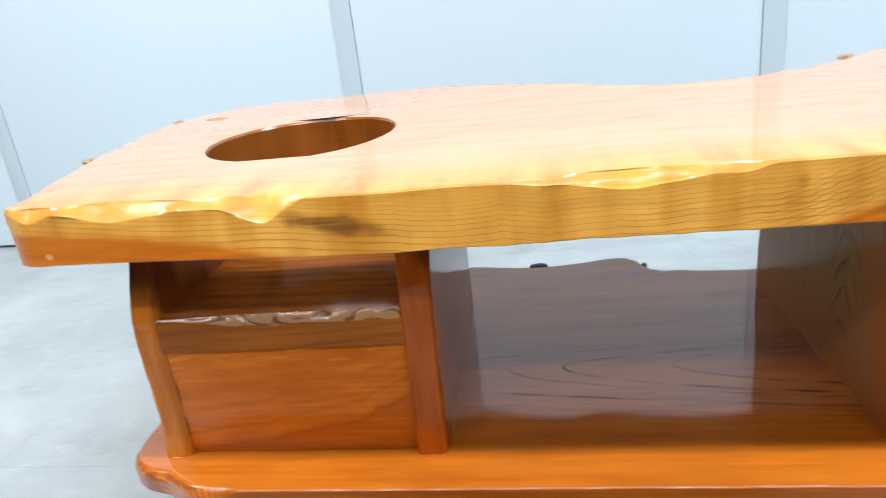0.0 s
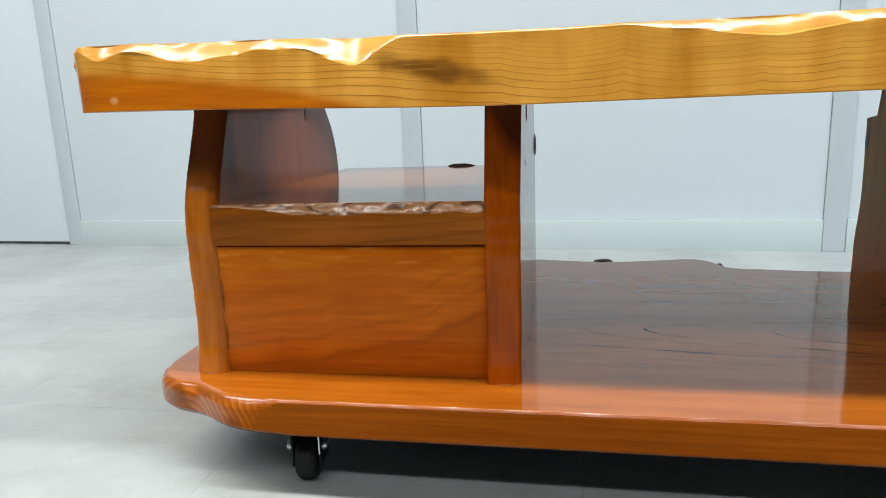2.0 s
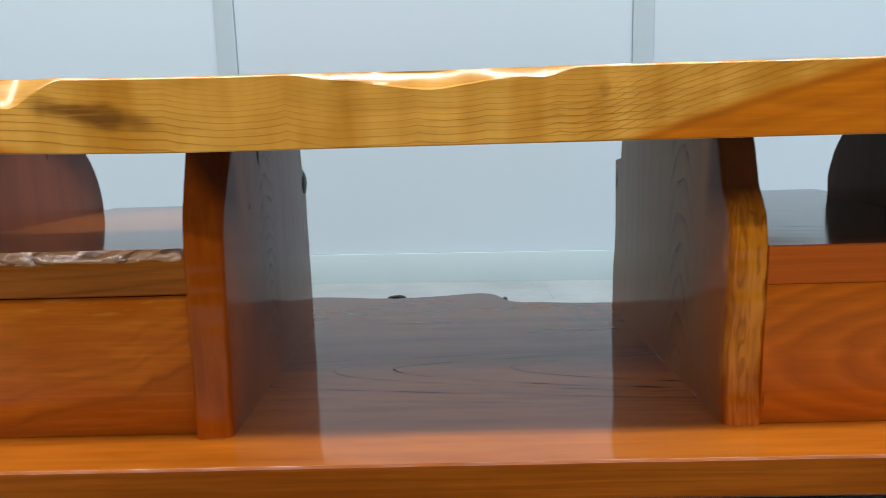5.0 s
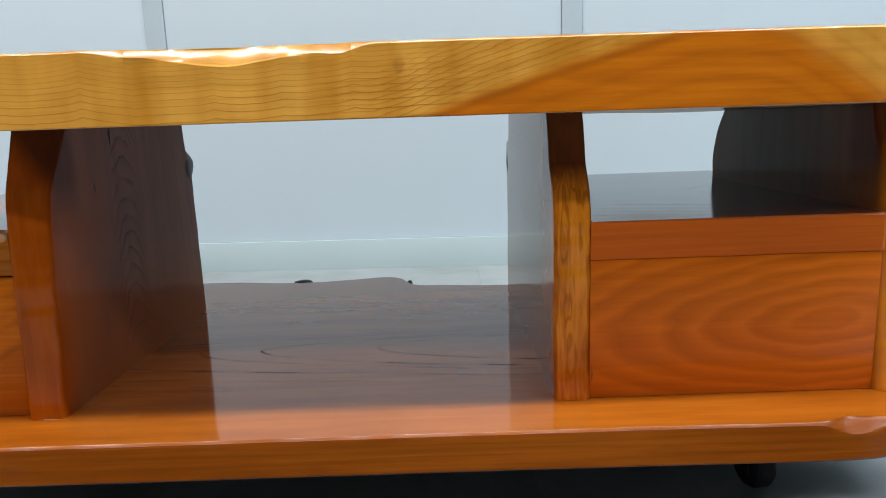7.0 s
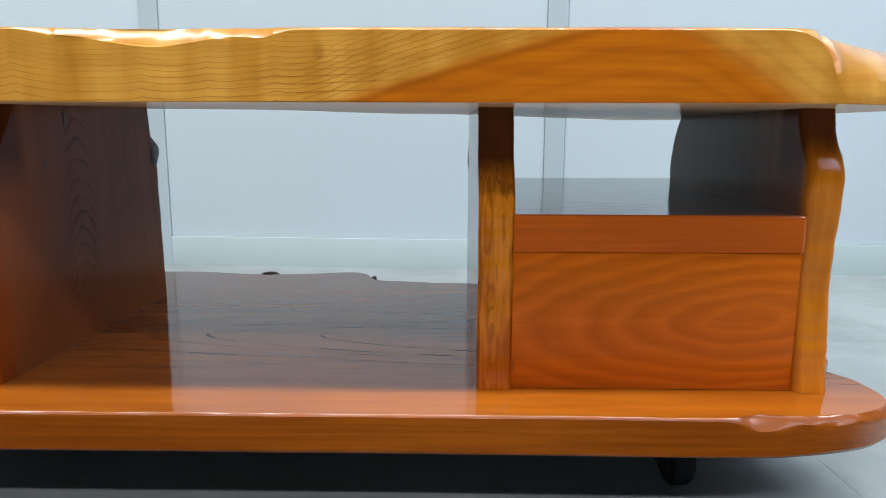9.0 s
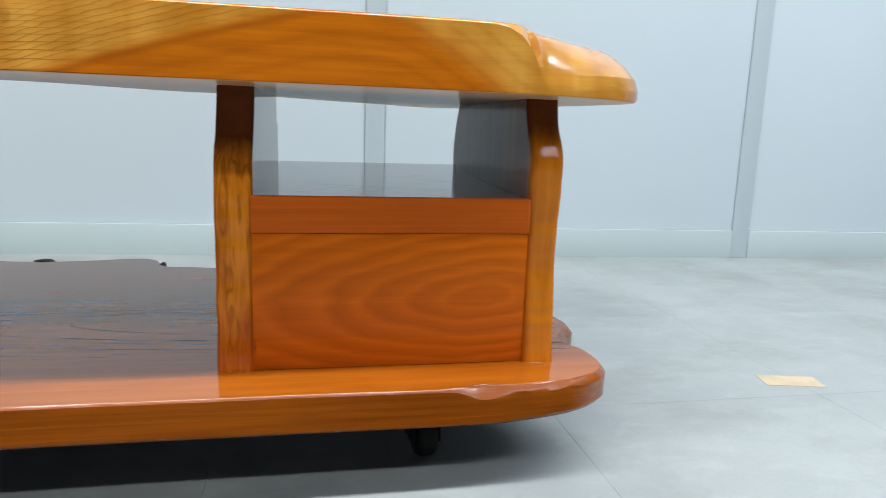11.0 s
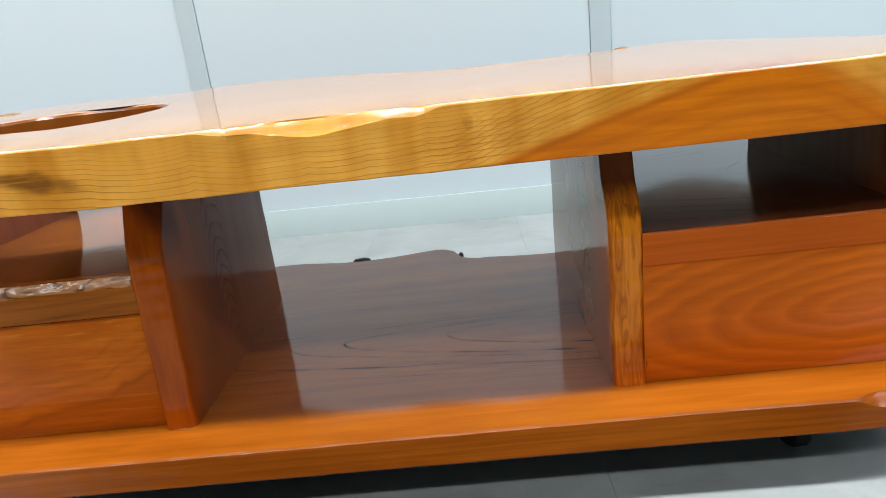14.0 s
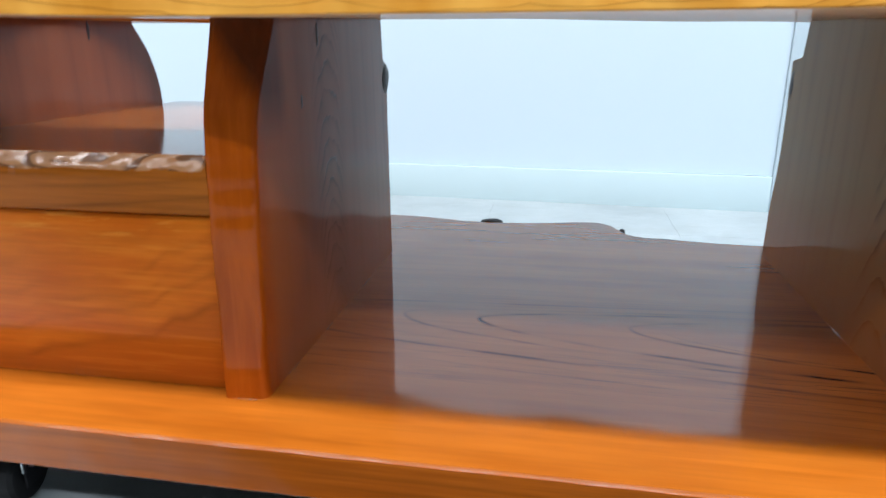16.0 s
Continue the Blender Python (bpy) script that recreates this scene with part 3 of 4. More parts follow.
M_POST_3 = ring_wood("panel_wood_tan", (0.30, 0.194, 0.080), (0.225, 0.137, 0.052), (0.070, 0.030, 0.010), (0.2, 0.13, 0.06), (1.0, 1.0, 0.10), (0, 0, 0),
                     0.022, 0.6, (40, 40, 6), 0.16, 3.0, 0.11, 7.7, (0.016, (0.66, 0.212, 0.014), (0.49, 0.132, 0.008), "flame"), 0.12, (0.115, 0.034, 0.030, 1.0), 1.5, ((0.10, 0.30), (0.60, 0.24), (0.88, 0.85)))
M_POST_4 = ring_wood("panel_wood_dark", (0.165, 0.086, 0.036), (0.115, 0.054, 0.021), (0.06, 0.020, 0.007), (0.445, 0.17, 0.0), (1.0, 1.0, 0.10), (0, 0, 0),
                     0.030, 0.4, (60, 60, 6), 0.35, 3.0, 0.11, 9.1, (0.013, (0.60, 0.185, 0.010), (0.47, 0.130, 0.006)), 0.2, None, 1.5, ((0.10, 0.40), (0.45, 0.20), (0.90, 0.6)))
M_BEAD = plain("amber_varnish", (0.30, 0.09, 0.010), 0.12, 0.2, 90, 0, 0.3, 0.8)
M_BARK = plain("bark_dark", (0.020, 0.011, 0.007), 0.45, 0.2, 60, 0, 0.5)
M_STUB = plain("cut_twig", (0.42, 0.24, 0.11), 0.35, 0.25, 90, 0, 0.3)
M_PANEL = plain("partition_paint", (0.550, 0.650, 0.710), 0.42, 0.012, 1.2, 0, 0.03)
M_FRAME = plain("partition_post_paint", (0.445, 0.534, 0.580), 0.40, 0.015, 4, 0, 0.02)
M_SKIRT = plain("skirting_paint", (0.45, 0.555, 0.575), 0.38, 0.02, 2.5, 0, 0.02)
M_GAP = plain("shadow_gap", (0.44, 0.47, 0.49), 0.7, 0.1, 10)
M_WALL = plain("wall_paint", (0.07, 0.068, 0.066), 0.7, 0.02, 1.0, 0, 0.05)
M_CEIL = plain("ceiling_board", (0.50, 0.50, 0.49), 0.8, 0.02, 2.0, 0, 0.1)
M_FLOOR = floor_vinyl()
M_JOINT = plain("floor_joint", (0.38, 0.40, 0.40), 0.8, 0.1, 20)
M_BLACK = plain("black_plastic", (0.010, 0.010, 0.012), 0.6, 0.1, 40, 0, 0.1, 0.2)
M_RUBBER = plain("black_rubber", (0.012, 0.012, 0.013), 0.7, 0.1, 60, 0, 0.2, 0.2)
M_STEEL = plain("zinc_steel", (0.62, 0.63, 0.65), 0.28, 0.05, 60, 1.0)
M_TAPE = plain("faded_yellow_tape", (0.60, 0.49, 0.34), 0.6, 0.12, 30)
M_DIRT = plain("dark_dirt", (0.04, 0.035, 0.03), 0.8, 0.2, 80)


# ---- builders ----
from mathutils.geometry import delaunay_2d_cdt


def mesh_of(name, bm, material, smooth=True):
    me = bpy.data.meshes.new(name)
    bmesh.ops.recalc_face_normals(bm, faces=bm.faces)
    bm.to_mesh(me)
    bm.free()
    me.materials.append(material)
    if smooth:
        me.shade_smooth()
        me.set_sharp_from_angle(angle=radians(30 if smooth is True else smooth))
    return me


def part(name, bm, material, parent, label="", smooth=True):
    ob = new(name, mesh_of(name, bm, material, smooth))
    if parent is not None:
        ob.parent = parent
    if label:
        tagged(ob, label)
    return ob


def box_bm(x0, x1, y0, y1, z0, z1, bevel=0.0, seg=2):
    bm = bmesh.new()
    bmesh.ops.create_cube(bm, size=1.0, matrix=Matrix.Translation(((x0 + x1) / 2, (y0 + y1) / 2, (z0 + z1) / 2)) @ Matrix.Diagonal((x1 - x0, y1 - y0, z1 - z0, 1)))
    if bevel:
        bmesh.ops.bevel(bm, geom=bm.edges[:], offset=bevel, segments=seg, profile=0.6, affect="EDGES")
    return bm


def lathe_bm(profile, m, seg=28):
    """A solid turned round z from (radius, height) pairs, then moved by m."""
    bm = bmesh.new()
    rings = []
    for r, h in profile:
        if r < 1e-6:
            rings.append([bm.verts.new((0, 0, h))])
        else:
            rings.append([bm.verts.new((r * math.cos(2 * math.pi * i / seg), r * math.sin(2 * math.pi * i / seg), h)) for i in range(seg)])
    for a, b in zip(rings, rings[1:]):
        for i in range(seg):
            j = (i + 1) % seg
            quad = [a[i % len(a)], a[j % len(a)], b[j % len(b)], b[i % len(b)]]
            quad = [v for k, v in enumerate(quad) if v not in quad[:k]]
            if len(quad) > 2:
                bm.faces.new(quad)
    bmesh.ops.transform(bm, matrix=m, verts=bm.verts[:])
    return bm


def curve_at(points, t):
    """Smooth interpolation of (t, value) pairs."""
    if t <= points[0][0]:
        return points[0][1]
    for (t0, v0), (t1, v1) in zip(points, points[1:]):
        if t <= t1:
            k = (t - t0) / (t1 - t0)
            return v0 + (v1 - v0) * (3 * k * k - 2 * k ** 3)
    return points[-1][1]


def flow_at(points, t):
    """A curve without overshoot through (t, value) pairs, which keeps its slope from piece to piece."""
    slopes = [(b[1] - a[1]) / (b[0] - a[0]) for a, b in zip(points, points[1:])]
    tangents = [slopes[0]] + [2 * a * b / (a + b) if a * b > 0 else 0.0 for a, b in zip(slopes, slopes[1:])] + [slopes[-1]]
    if t <= points[0][0]:
        return points[0][1]
    for i, ((t0, v0), (t1, v1)) in enumerate(zip(points, points[1:])):
        if t <= t1:
            d = t1 - t0
            k = (t - t0) / d
            return (v0 * (2 * k ** 3 - 3 * k * k + 1) + v1 * (3 * k * k - 2 * k ** 3)
                    + d * tangents[i] * (k ** 3 - 2 * k * k + k) + d * tangents[i + 1] * (k ** 3 - k * k))
    return points[-1][1]


def outline_loop(points, step):
    """A closed smooth loop through plan points, evenly resampled; points marked with a third 0 are corners."""
    n = len(points)
    fine = []
    for i in range(n):
        p0, p1, p2, p3 = (Vector(points[(i + k) % n][:2]) for k in (-1, 0, 1, 2))
        d = (p2 - p1).length
        m1 = (p2 - p0) / max((p2 - p0).length, 1e-6) * d * 0.5
        m2 = (p3 - p1) / max((p3 - p1).length, 1e-6) * d * 0.5
        if len(points[i]) > 2:
            m1 = (p2 - p1) * 0.5
        if len(points[(i + 1) % n]) > 2:
            m2 = (p2 - p1) * 0.5
        for k in range(24):
            t = k / 24
            h = (2 * t ** 3 - 3 * t * t + 1, t ** 3 - 2 * t * t + t, -2 * t ** 3 + 3 * t * t, t ** 3 - t * t)
            fine.append(h[0] * p1 + 2 * h[1] * m1 + h[2] * p2 + 2 * h[3] * m2)
    out, carry = [], 0.0
    for a, b in zip(fine, fine[1:] + fine[:1]):
        seg = (b - a).length
        while carry < seg:
            out.append(a.lerp(b, carry / seg))
            carry += step
        carry -= seg
    return out


def live_board(points, z0, z1, top_cut, low_cut, lift=None, step=0.004, rough=0.0006, flute=None, hole=None, steps=8, chip=0.0030, chip_size=45):
    """A board with a natural outline. top_cut(x, y, normal) and low_cut give the height and inset of the cut along its
    upper and lower edge; lift(x, y) bends it; flute(x) moves the front in and out; hole is centre and half-axes."""
    loop = outline_loop(points, step)
    n = len(loop)
    lift = lift or (lambda x, y: 0.0)
    bm = bmesh.new()
    rings = [[] for _ in range(steps + 11)]
    tans = [(loop[(i + 2) % n] - loop[i - 2]).normalized() for i in range(n)]
    nors = [Vector((t.y, -t.x)) for t in tans]
    tops = [top_cut(p.x, p.y, q) for p, q in zip(loop, nors)]
    lows = [low_cut(p.x, p.y, q) for p, q in zip(loop, nors)]

    def even(rows, i, k):
        return sum(rows[(i + m) % n][k] for m in range(-2, 3)) / 5

    for i, p in enumerate(loop):
        nor = nors[i]
        d, c, bent = even(tops, i, 0), even(tops, i, 1), len(tops[i]) > 2
        e, f = even(lows, i, 0), even(lows, i, 1)
        d, e = max(d, 0.0012), max(e, 0.0005)
        hs = [(0.0, -f - 0.0006), (0.0, -f), (e * 0.4, -f * 0.45), (e, 0.0)]
        hs += [(e + (z1 - z0 - d - e) * k / steps, 0.0) for k in range(1, steps)]
        top = z1 - z0
        cut = ((0.12, 0.08), (0.3, 0.24), (0.52, 0.46), (0.74, 0.7), (0.9, 0.88), (1.0, 1.0))
        if bent:
            cut = ((0.25, 0.05), (0.50, 0.18), (0.70, 0.34), (0.85, 0.52), (0.95, 0.75), (1.0, 1.0))
        hs += [(top - d, 0.0)] + [(top - d + d * q, -c * w) for q, w in cut] + [(top, -c - 0.0006)]
        for ring, (h, o) in zip(rings, hs):
            q = Vector((p.x, p.y, z0 + h))
            cutting = o < -0.0001
            o += rough * noise.noise((p.x * 45, p.y * 45, h * 60)) + rough * 1.6 * noise.noise((p.x * 12, p.y * 12, h * 12 + 3))
            if flute and nor.y < -0.6:
                o += flute(p.x)
            if c > 0.004 and cutting and (z1 - z0) / 2 < h < top - 0.06 * d:
                o += (0.0008 if bent else chip) * noise.noise((p.x * chip_size, p.y * chip_size + 7, h * 1.3 * chip_size)) * min(1, d / 0.012)
            ring.append(bm.verts.new((p.x + nor.x * o, p.y + nor.y * o, q.z + lift(p.x, p.y))))
    for a, b in zip(rings, rings[1:]):
        for i in range(n):
            j = (i + 1) % n
            bm.faces.new((a[i], a[j], b[j], b[i]))
    lower, upper = [rings[0]], [rings[-1]]
    if hole:
        (hx, hy), (ra, rb), turn = hole
        hr = []
        for h, grow in ((0.0, 0.005), (0.0, 0.001), (0.002, 0.0), (z1 - z0 - 0.004, 0.0), (z1 - z0 - 0.0012, 0.0012), (z1 - z0, 0.004), (z1 - z0, 0.009)):
            ring = []
            for k in range(72):
                a = 2 * math.pi * k / 72
                u, v = (ra + grow) * math.cos(a), (rb + grow) * math.sin(a)
                px, py = hx + u * math.cos(turn) - v * math.sin(turn), hy + u * math.sin(turn) + v * math.cos(turn)
                ring.append(bm.verts.new((px, py, z0 + h + lift(px, py))))
            hr.append(ring)
        for a, b in zip(hr, hr[1:]):
            for i in range(72):
                j = (i + 1) % 72
                bm.faces.new((a[i], b[i], b[j], a[j]))
        lower.append(hr[0])
        upper.append(hr[-1])
    for loops in (lower, upper):
        flat = [v for ring in loops for v in ring]
        edges, start = [], 0
        for ring in loops:
            edges += [(start + k, start + (k + 1) % len(ring)) for k in range(len(ring))]
            start += len(ring)
        rim = [v.co.xy for v in loops[0]]
        extra = []
        for gx in range(-32, 33):
            for gy in range(-4, 32):
                p = Vector((gx * 0.0203, gy * 0.0207))
                odd = sum((a.y > p.y) != (b.y > p.y) and p.x < a.x + (b.x - a.x) * (p.y - a.y) / (b.y - a.y) for a, b in zip(rim, rim[1:] + rim[:1])) % 2
                if odd and hole:
                    away = Matrix.Rotation(-hole[2], 2) @ (p - Vector(hole[0]))
                    odd = (away.x / hole[1][0]) ** 2 + (away.y / hole[1][1]) ** 2 > 1.35
                if odd and min((p - q).length_squared for q in rim) > 0.008 ** 2:
                    extra.append(p)
        spots, _, tris, was, _, _ = delaunay_2d_cdt([v.co.xy for v in flat] + extra, edges, [], 1, 1e-7)
        mine = [flat[w[0]] if w and w[0] < len(flat) else bm.verts.new((*p, z0 + (0 if loops is lower else z1 - z0) + lift(*p))) for p, w in zip(spots, was)]
        for tri in tris:
            mid = sum((mine[k].co.xy for k in tri), Vector((0, 0))) / 3
            if hole:
                away = Matrix.Rotation(-hole[2], 2) @ (mid - Vector(hole[0]))
                if (away.x / hole[1][0]) ** 2 + (away.y / hole[1][1]) ** 2 < 1.0:
                    continue
            corners = [mine[k] for k in tri]
            if len(set(corners)) == 3 and not bm.faces.get(corners):
                bm.faces.new(corners)
    return bm


def panel_bm(x0, x1, front, back, z0, top, wave=0.0012, seed=0.0, r=(0.0045, 0.0045), oblique=0.0):
    """An upright board: front(z) and back(z) are its edges in y; top(y) is the height at which it ends."""
    bm = bmesh.new()
    rings = []
    levels = 130
    for k in range(levels + 1):
        u = k / levels
        zf = z0 + (top(0.02) - z0) * u
        yf, yb = flow_at(front, zf), flow_at(back, zf)
        yf += wave * noise.noise((seed, zf * 40, 1.3)) + wave * 0.5 * noise.noise((seed, zf * 110, 4.3))
        yb += wave * 1.5 * noise.noise((seed + 9, zf * 35, 2.3))
        sec = []
        for cx, cy, a0, rr in ((x0 + r[0], yf + r[0] - oblique * (yf + 0.004), 180, r[0]), (x1 - r[1], yf + r[1], 270, r[1]), (x1 - 0.0024, yb - 0.0024, 0, 0.0024), (x0 + 0.0024, yb - 0.0024, 90, 0.0024)):
            for s in range(5):
                a = radians(a0 + 90 * s / 4)
                sec.append((cx + rr * math.cos(a), cy + rr * math.sin(a)))
        held = []
        for i, (p, q) in enumerate(zip(sec, sec[1:] + sec[:1])):
            held.append(p)
            if i % 5 == 4:
                p, q = Vector(p), Vector(q)
                gap = (q - p).length
                held += [tuple(p.lerp(q, min(0.3, 0.0015 / gap))), tuple(p.lerp(q, max(0.7, 1 - 0.0015 / gap)))]
        sec = held
        xs = 0.0007 * noise.noise((seed, zf * 25, 8.0))
        ring = []
        for px, py in sec:
            ring.append(bm.verts.new((px + xs * (1 if py < yf + 0.02 else 0.2), py, z0 + (top(py) - z0) * u)))
        rings.append(ring)
    m = len(rings[0])
    for a, b in zip(rings, rings[1:]):
        for i in range(m):
            j = (i + 1) % m
            bm.faces.new((a[i], a[j], b[j], b[i]))
    bm.faces.new(rings[0][::-1])
    bm.faces.new(rings[-1])
    return bm


def blob_bm(centre, size, seed=0.0, rough=0.25):
    """A lumpy knot of bark."""
    bm = bmesh.new()
    bmesh.ops.create_icosphere(bm, subdivisions=3, radius=1.0)
    for v in bm.verts:
        k = 1 + rough * noise.noise(v.co * 1.7 + Vector((seed, 0, 0)))
        v.co = Vector(centre) + Vector([c * s * k for c, s in zip(v.co, size)])
    return bm


# ---- room ----
WX, WY, WTURN = 0.3626, 0.9245, -2.8
wall_pose = pose(WX, WY, 0, 0, 0, WTURN)
wall_north = part("wall_north", box_bm(-4.9, 4.7, 0.012, 0.09, 0, 2.6), M_GAP, None, "", False)
wall_north.matrix_world = wall_pose
tagged(wall_north, "off-white steel office partition wall of tall flat panels", "wall", "", "structure")

PITCH, POSTW = 0.87, 0.042
post_at = [PITCH * k for k in (-5, -4, -3, -1, 0, 1, 2, 3, 4)]
post_at.insert(3, -1.805)
for px in post_at:
    bm = box_bm(px, px + POSTW, -0.004, 0.012, 0.0, 2.595, 0.0015)
    part("partition_post", bm, M_FRAME, wall_north, "grey steel cover strip between two panels")
for a, b in zip(post_at, post_at[1:]):
    x0, x1 = a + POSTW + 0.0006, b - 0.0006
    door = abs(b + 1.805) < 0.01
    part("panel", box_bm(x0, x1, 0.0, 0.0119, 0.008 if door else 0.0652, 2.59, 0.001), M_PANEL, wall_north)
    if not door:
        part("skirting_board", box_bm(x0, x1, -0.0060, 0.0119, -0.0020, 0.065, 0.0022), M_SKIRT, wall_north, "pale greenish white skirting strip with a raised lip")

# Unseen walls and ceiling close the room; near-black walls keep bounced light low.
for name, x0, x1, y0, y1 in (("wall_south", -4.2, 4.6, -7.1, -7.0), ("wall_west", -4.2, -4.1, -7.0, 1.3), ("wall_east", 4.5, 4.6, -7.0, 1.3)):
    w = part(name, box_bm(x0, x1, y0, y1, 0, 2.6), M_WALL, None, "", False)
    tagged(w, "plain grey painted room wall", "wall", "", "structure")
ceiling = part("ceiling", box_bm(-4.3, 4.7, -7.2, 1.4, 2.6, 2.68), M_CEIL, None, "", False)
tagged(ceiling, "plain white ceiling boards of an office", "ceiling", "", "structure")
floor = part("floor", box_bm(-4.3, 4.7, -7.2, 1.4, -0.06, -0.0035), M_JOINT, None, "", False)
tagged(floor, "pale grey scuffed vinyl tile floor", "floor", "", "structure")

# ---- the low television board ----
SLOPE = ((-0.36, 0.019), (-0.2, 0.036), (-0.1, 0.035), (0.13, 0.0232), (0.32, 0.015), (0.46, 0.010))


def slab_lift(x, y):
    """The top is a little twisted: it rises towards the wall, most of all left of its middle."""
    k = min(1, max(0, (-0.17 - x) / 0.33))
    return curve_at(SLOPE, x) * (y + 0.046) + 0.0068 * k * k * (3 - 2 * k)


board = new("television_board")
tagged(board, "low varnished live-edge wooden television board with drawers on black casters", "tv stand")

SLAB_Z0, SLAB_Z1 = 0.3025, 0.3495
slab_plan = [(-0.497, -0.046), (-0.47, -0.047), (-0.40, -0.047), (-0.27, -0.048), (-0.15, -0.047), (0.0, -0.046), (0.15, -0.048), (0.30, -0.049), (0.405, -0.044), (0.466, -0.022), (0.515, 0.012),
             (0.534, 0.05), (0.526, 0.13), (0.508, 0.25), (0.47, 0.41), (0.41, 0.475), (0.36, 0.465), (0.31, 0.432), (0.25, 0.395), (0.205, 0.385), (0.132, 0.375), (0.072, 0.378),
             (0.014, 0.392), (-0.049, 0.402), (-0.121, 0.418), (-0.201, 0.446), (-0.29, 0.480), (-0.335, 0.487), (-0.417, 0.472), (-0.501, 0.458), (-0.547, 0.425), (-0.574, 0.366),
             (-0.579, 0.277), (-0.57, 0.205), (-0.556, 0.141), (-0.536, 0.046), (-0.523, -0.005), (-0.514, -0.034)]
FRONT_CUT = [(-0.50, 0.004), (-0.487, 0.012), (-0.462, 0.006), (-0.416, 0.016), (-0.385, 0.012), (-0.364, 0.007), (-0.327, 0.008), (-0.31, 0.015), (-0.292, 0.020), (-0.276, 0.010),
             (-0.262, 0.0016), (-0.115, 0.0016), (-0.085, 0.006), (-0.025, 0.0125), (0.0, 0.0095), (0.011, 0.0075), (0.03, 0.0065), (0.045, 0.008), (0.062, 0.0016), (0.385, 0.0016),
             (0.396, 0.004), (0.406, 0.011), (0.414, 0.022), (0.421, 0.034)]
RIDGES = ((-0.195, 0.0018, 0.010), (-0.118, 0.0030, 0.011), (-0.089, 0.0014, 0.006), (-0.036, 0.0014, 0.010), (0.006, 0.0022, 0.009), (0.030, 0.0010, 0.006), (0.052, 0.0020, 0.008), (0.092, 0.0012, 0.010),
          (-0.155, -0.0016, 0.02), (-0.057, -0.0018, 0.016), (0.020, -0.0010, 0.010))


def slab_top_cut(x, y, n):
    if n.x > 0.22 and x > 0.419:
        k = min(1, (x - 0.419) / 0.08)
        return 0.0435 - 0.0055 * k, 0.022 + 0.036 * k + 0.006 * noise.noise((x * 20, y * 20, 0)), 1
    if n.y < -0.5:
        d = curve_at(FRONT_CUT, x)
        if x < -0.455:
            return d, 0.0012 + (d - 0.0016) * (0.4 + 0.32 * max(0, (x + 0.497) / 0.042))
        return (d, 0.0012 + 0.72 * (d - 0.0016)) if x < 0.36 else (d, 0.0012 + 0.8 * (d - 0.0016))
    if n.x < -0.5 and y < 0.1:
        return 0.030, 0.009 + 0.004 * noise.noise((x * 30, y * 60, 1.0)), 1
    if n.y > 0.3 and -0.15 < x < 0.36:
        k = curve_at(((-0.14, 0.0), (-0.05, 0.45), (0.014, 1.0), (0.072, 1.2), (0.132, 1.15), (0.205, 0.75), (0.26, 0.3), (0.34, 0.0)), x)
        return 0.006 + 0.036 * min(1, k), 0.006 + 0.068 * k
    k = noise.noise((x * 18, y * 18, 2.0))
    return 0.006 + 0.008 * max(0, k), 0.005 + 0.010 * max(0, k)


def slab_low_cut(x, y, n):
    if n.y < -0.5:
        return 0.0008, 0.0008
    if n.y > 0.3:
        return 0.02, curve_at(((-0.5, 0.03), (-0.32, 0.05), (-0.2, 0.06), (-0.1, 0.03), (0.0, 0.004), (0.3, 0.004)), x)
    return 0.006, 0.006


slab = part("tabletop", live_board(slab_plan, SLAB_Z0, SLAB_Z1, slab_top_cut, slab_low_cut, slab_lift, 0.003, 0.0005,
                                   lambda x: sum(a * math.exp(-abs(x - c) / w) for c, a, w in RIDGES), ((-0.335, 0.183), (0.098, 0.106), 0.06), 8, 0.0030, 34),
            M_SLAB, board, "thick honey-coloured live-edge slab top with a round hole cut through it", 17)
for cx, cy, sx, sy in ((-0.557, 0.140, 0.006, 0.008), (-0.573, 0.362, 0.008, 0.010), (-0.512, 0.352, 0.018, 0.004), (0.302, 0.420, 0.011, 0.008)):
    part("bark_knot", blob_bm((cx, cy, SLAB_Z1 + slab_lift(cx, cy) - 0.0015), (sx, sy, 0.0035), cx * 9), M_STUB, slab, "tan stub of a cut twig")

BASE_Z0, BASE_Z1 = 0.0565, 0.087
base_plan = [(-0.37, -0.046), (-0.28, -0.046), (-0.15, -0.046), (0.0, -0.046), (0.15, -0.046), (0.28, -0.047), (0.37, -0.048), (0.43, -0.044), (0.474, -0.034), (0.499, -0.010),
             (0.500, 0.03), (0.488, 0.06), (0.500, 0.082), (0.516, 0.105), (0.512, 0.14), (0.50, 0.20), (0.495, 0.30), (0.475, 0.405), (0.40, 0.41), (0.30, 0.395), (0.192, 0.388),
             (0.12, 0.395), (0.068, 0.411), (0.057, 0.430), (0.046, 0.452), (0.014, 0.458), (-0.03, 0.448), (-0.08, 0.440), (-0.13, 0.442), (-0.19, 0.455), (-0.25, 0.456), (-0.35, 0.448),
             (-0.46, 0.44), (-0.50, 0.38), (-0.505, 0.25), (-0.51, 0.12), (-0.512, 0.05), (-0.505, 0.006), (-0.482, -0.016), (-0.452, -0.025), (-0.424, -0.041), (-0.400, -0.046)]


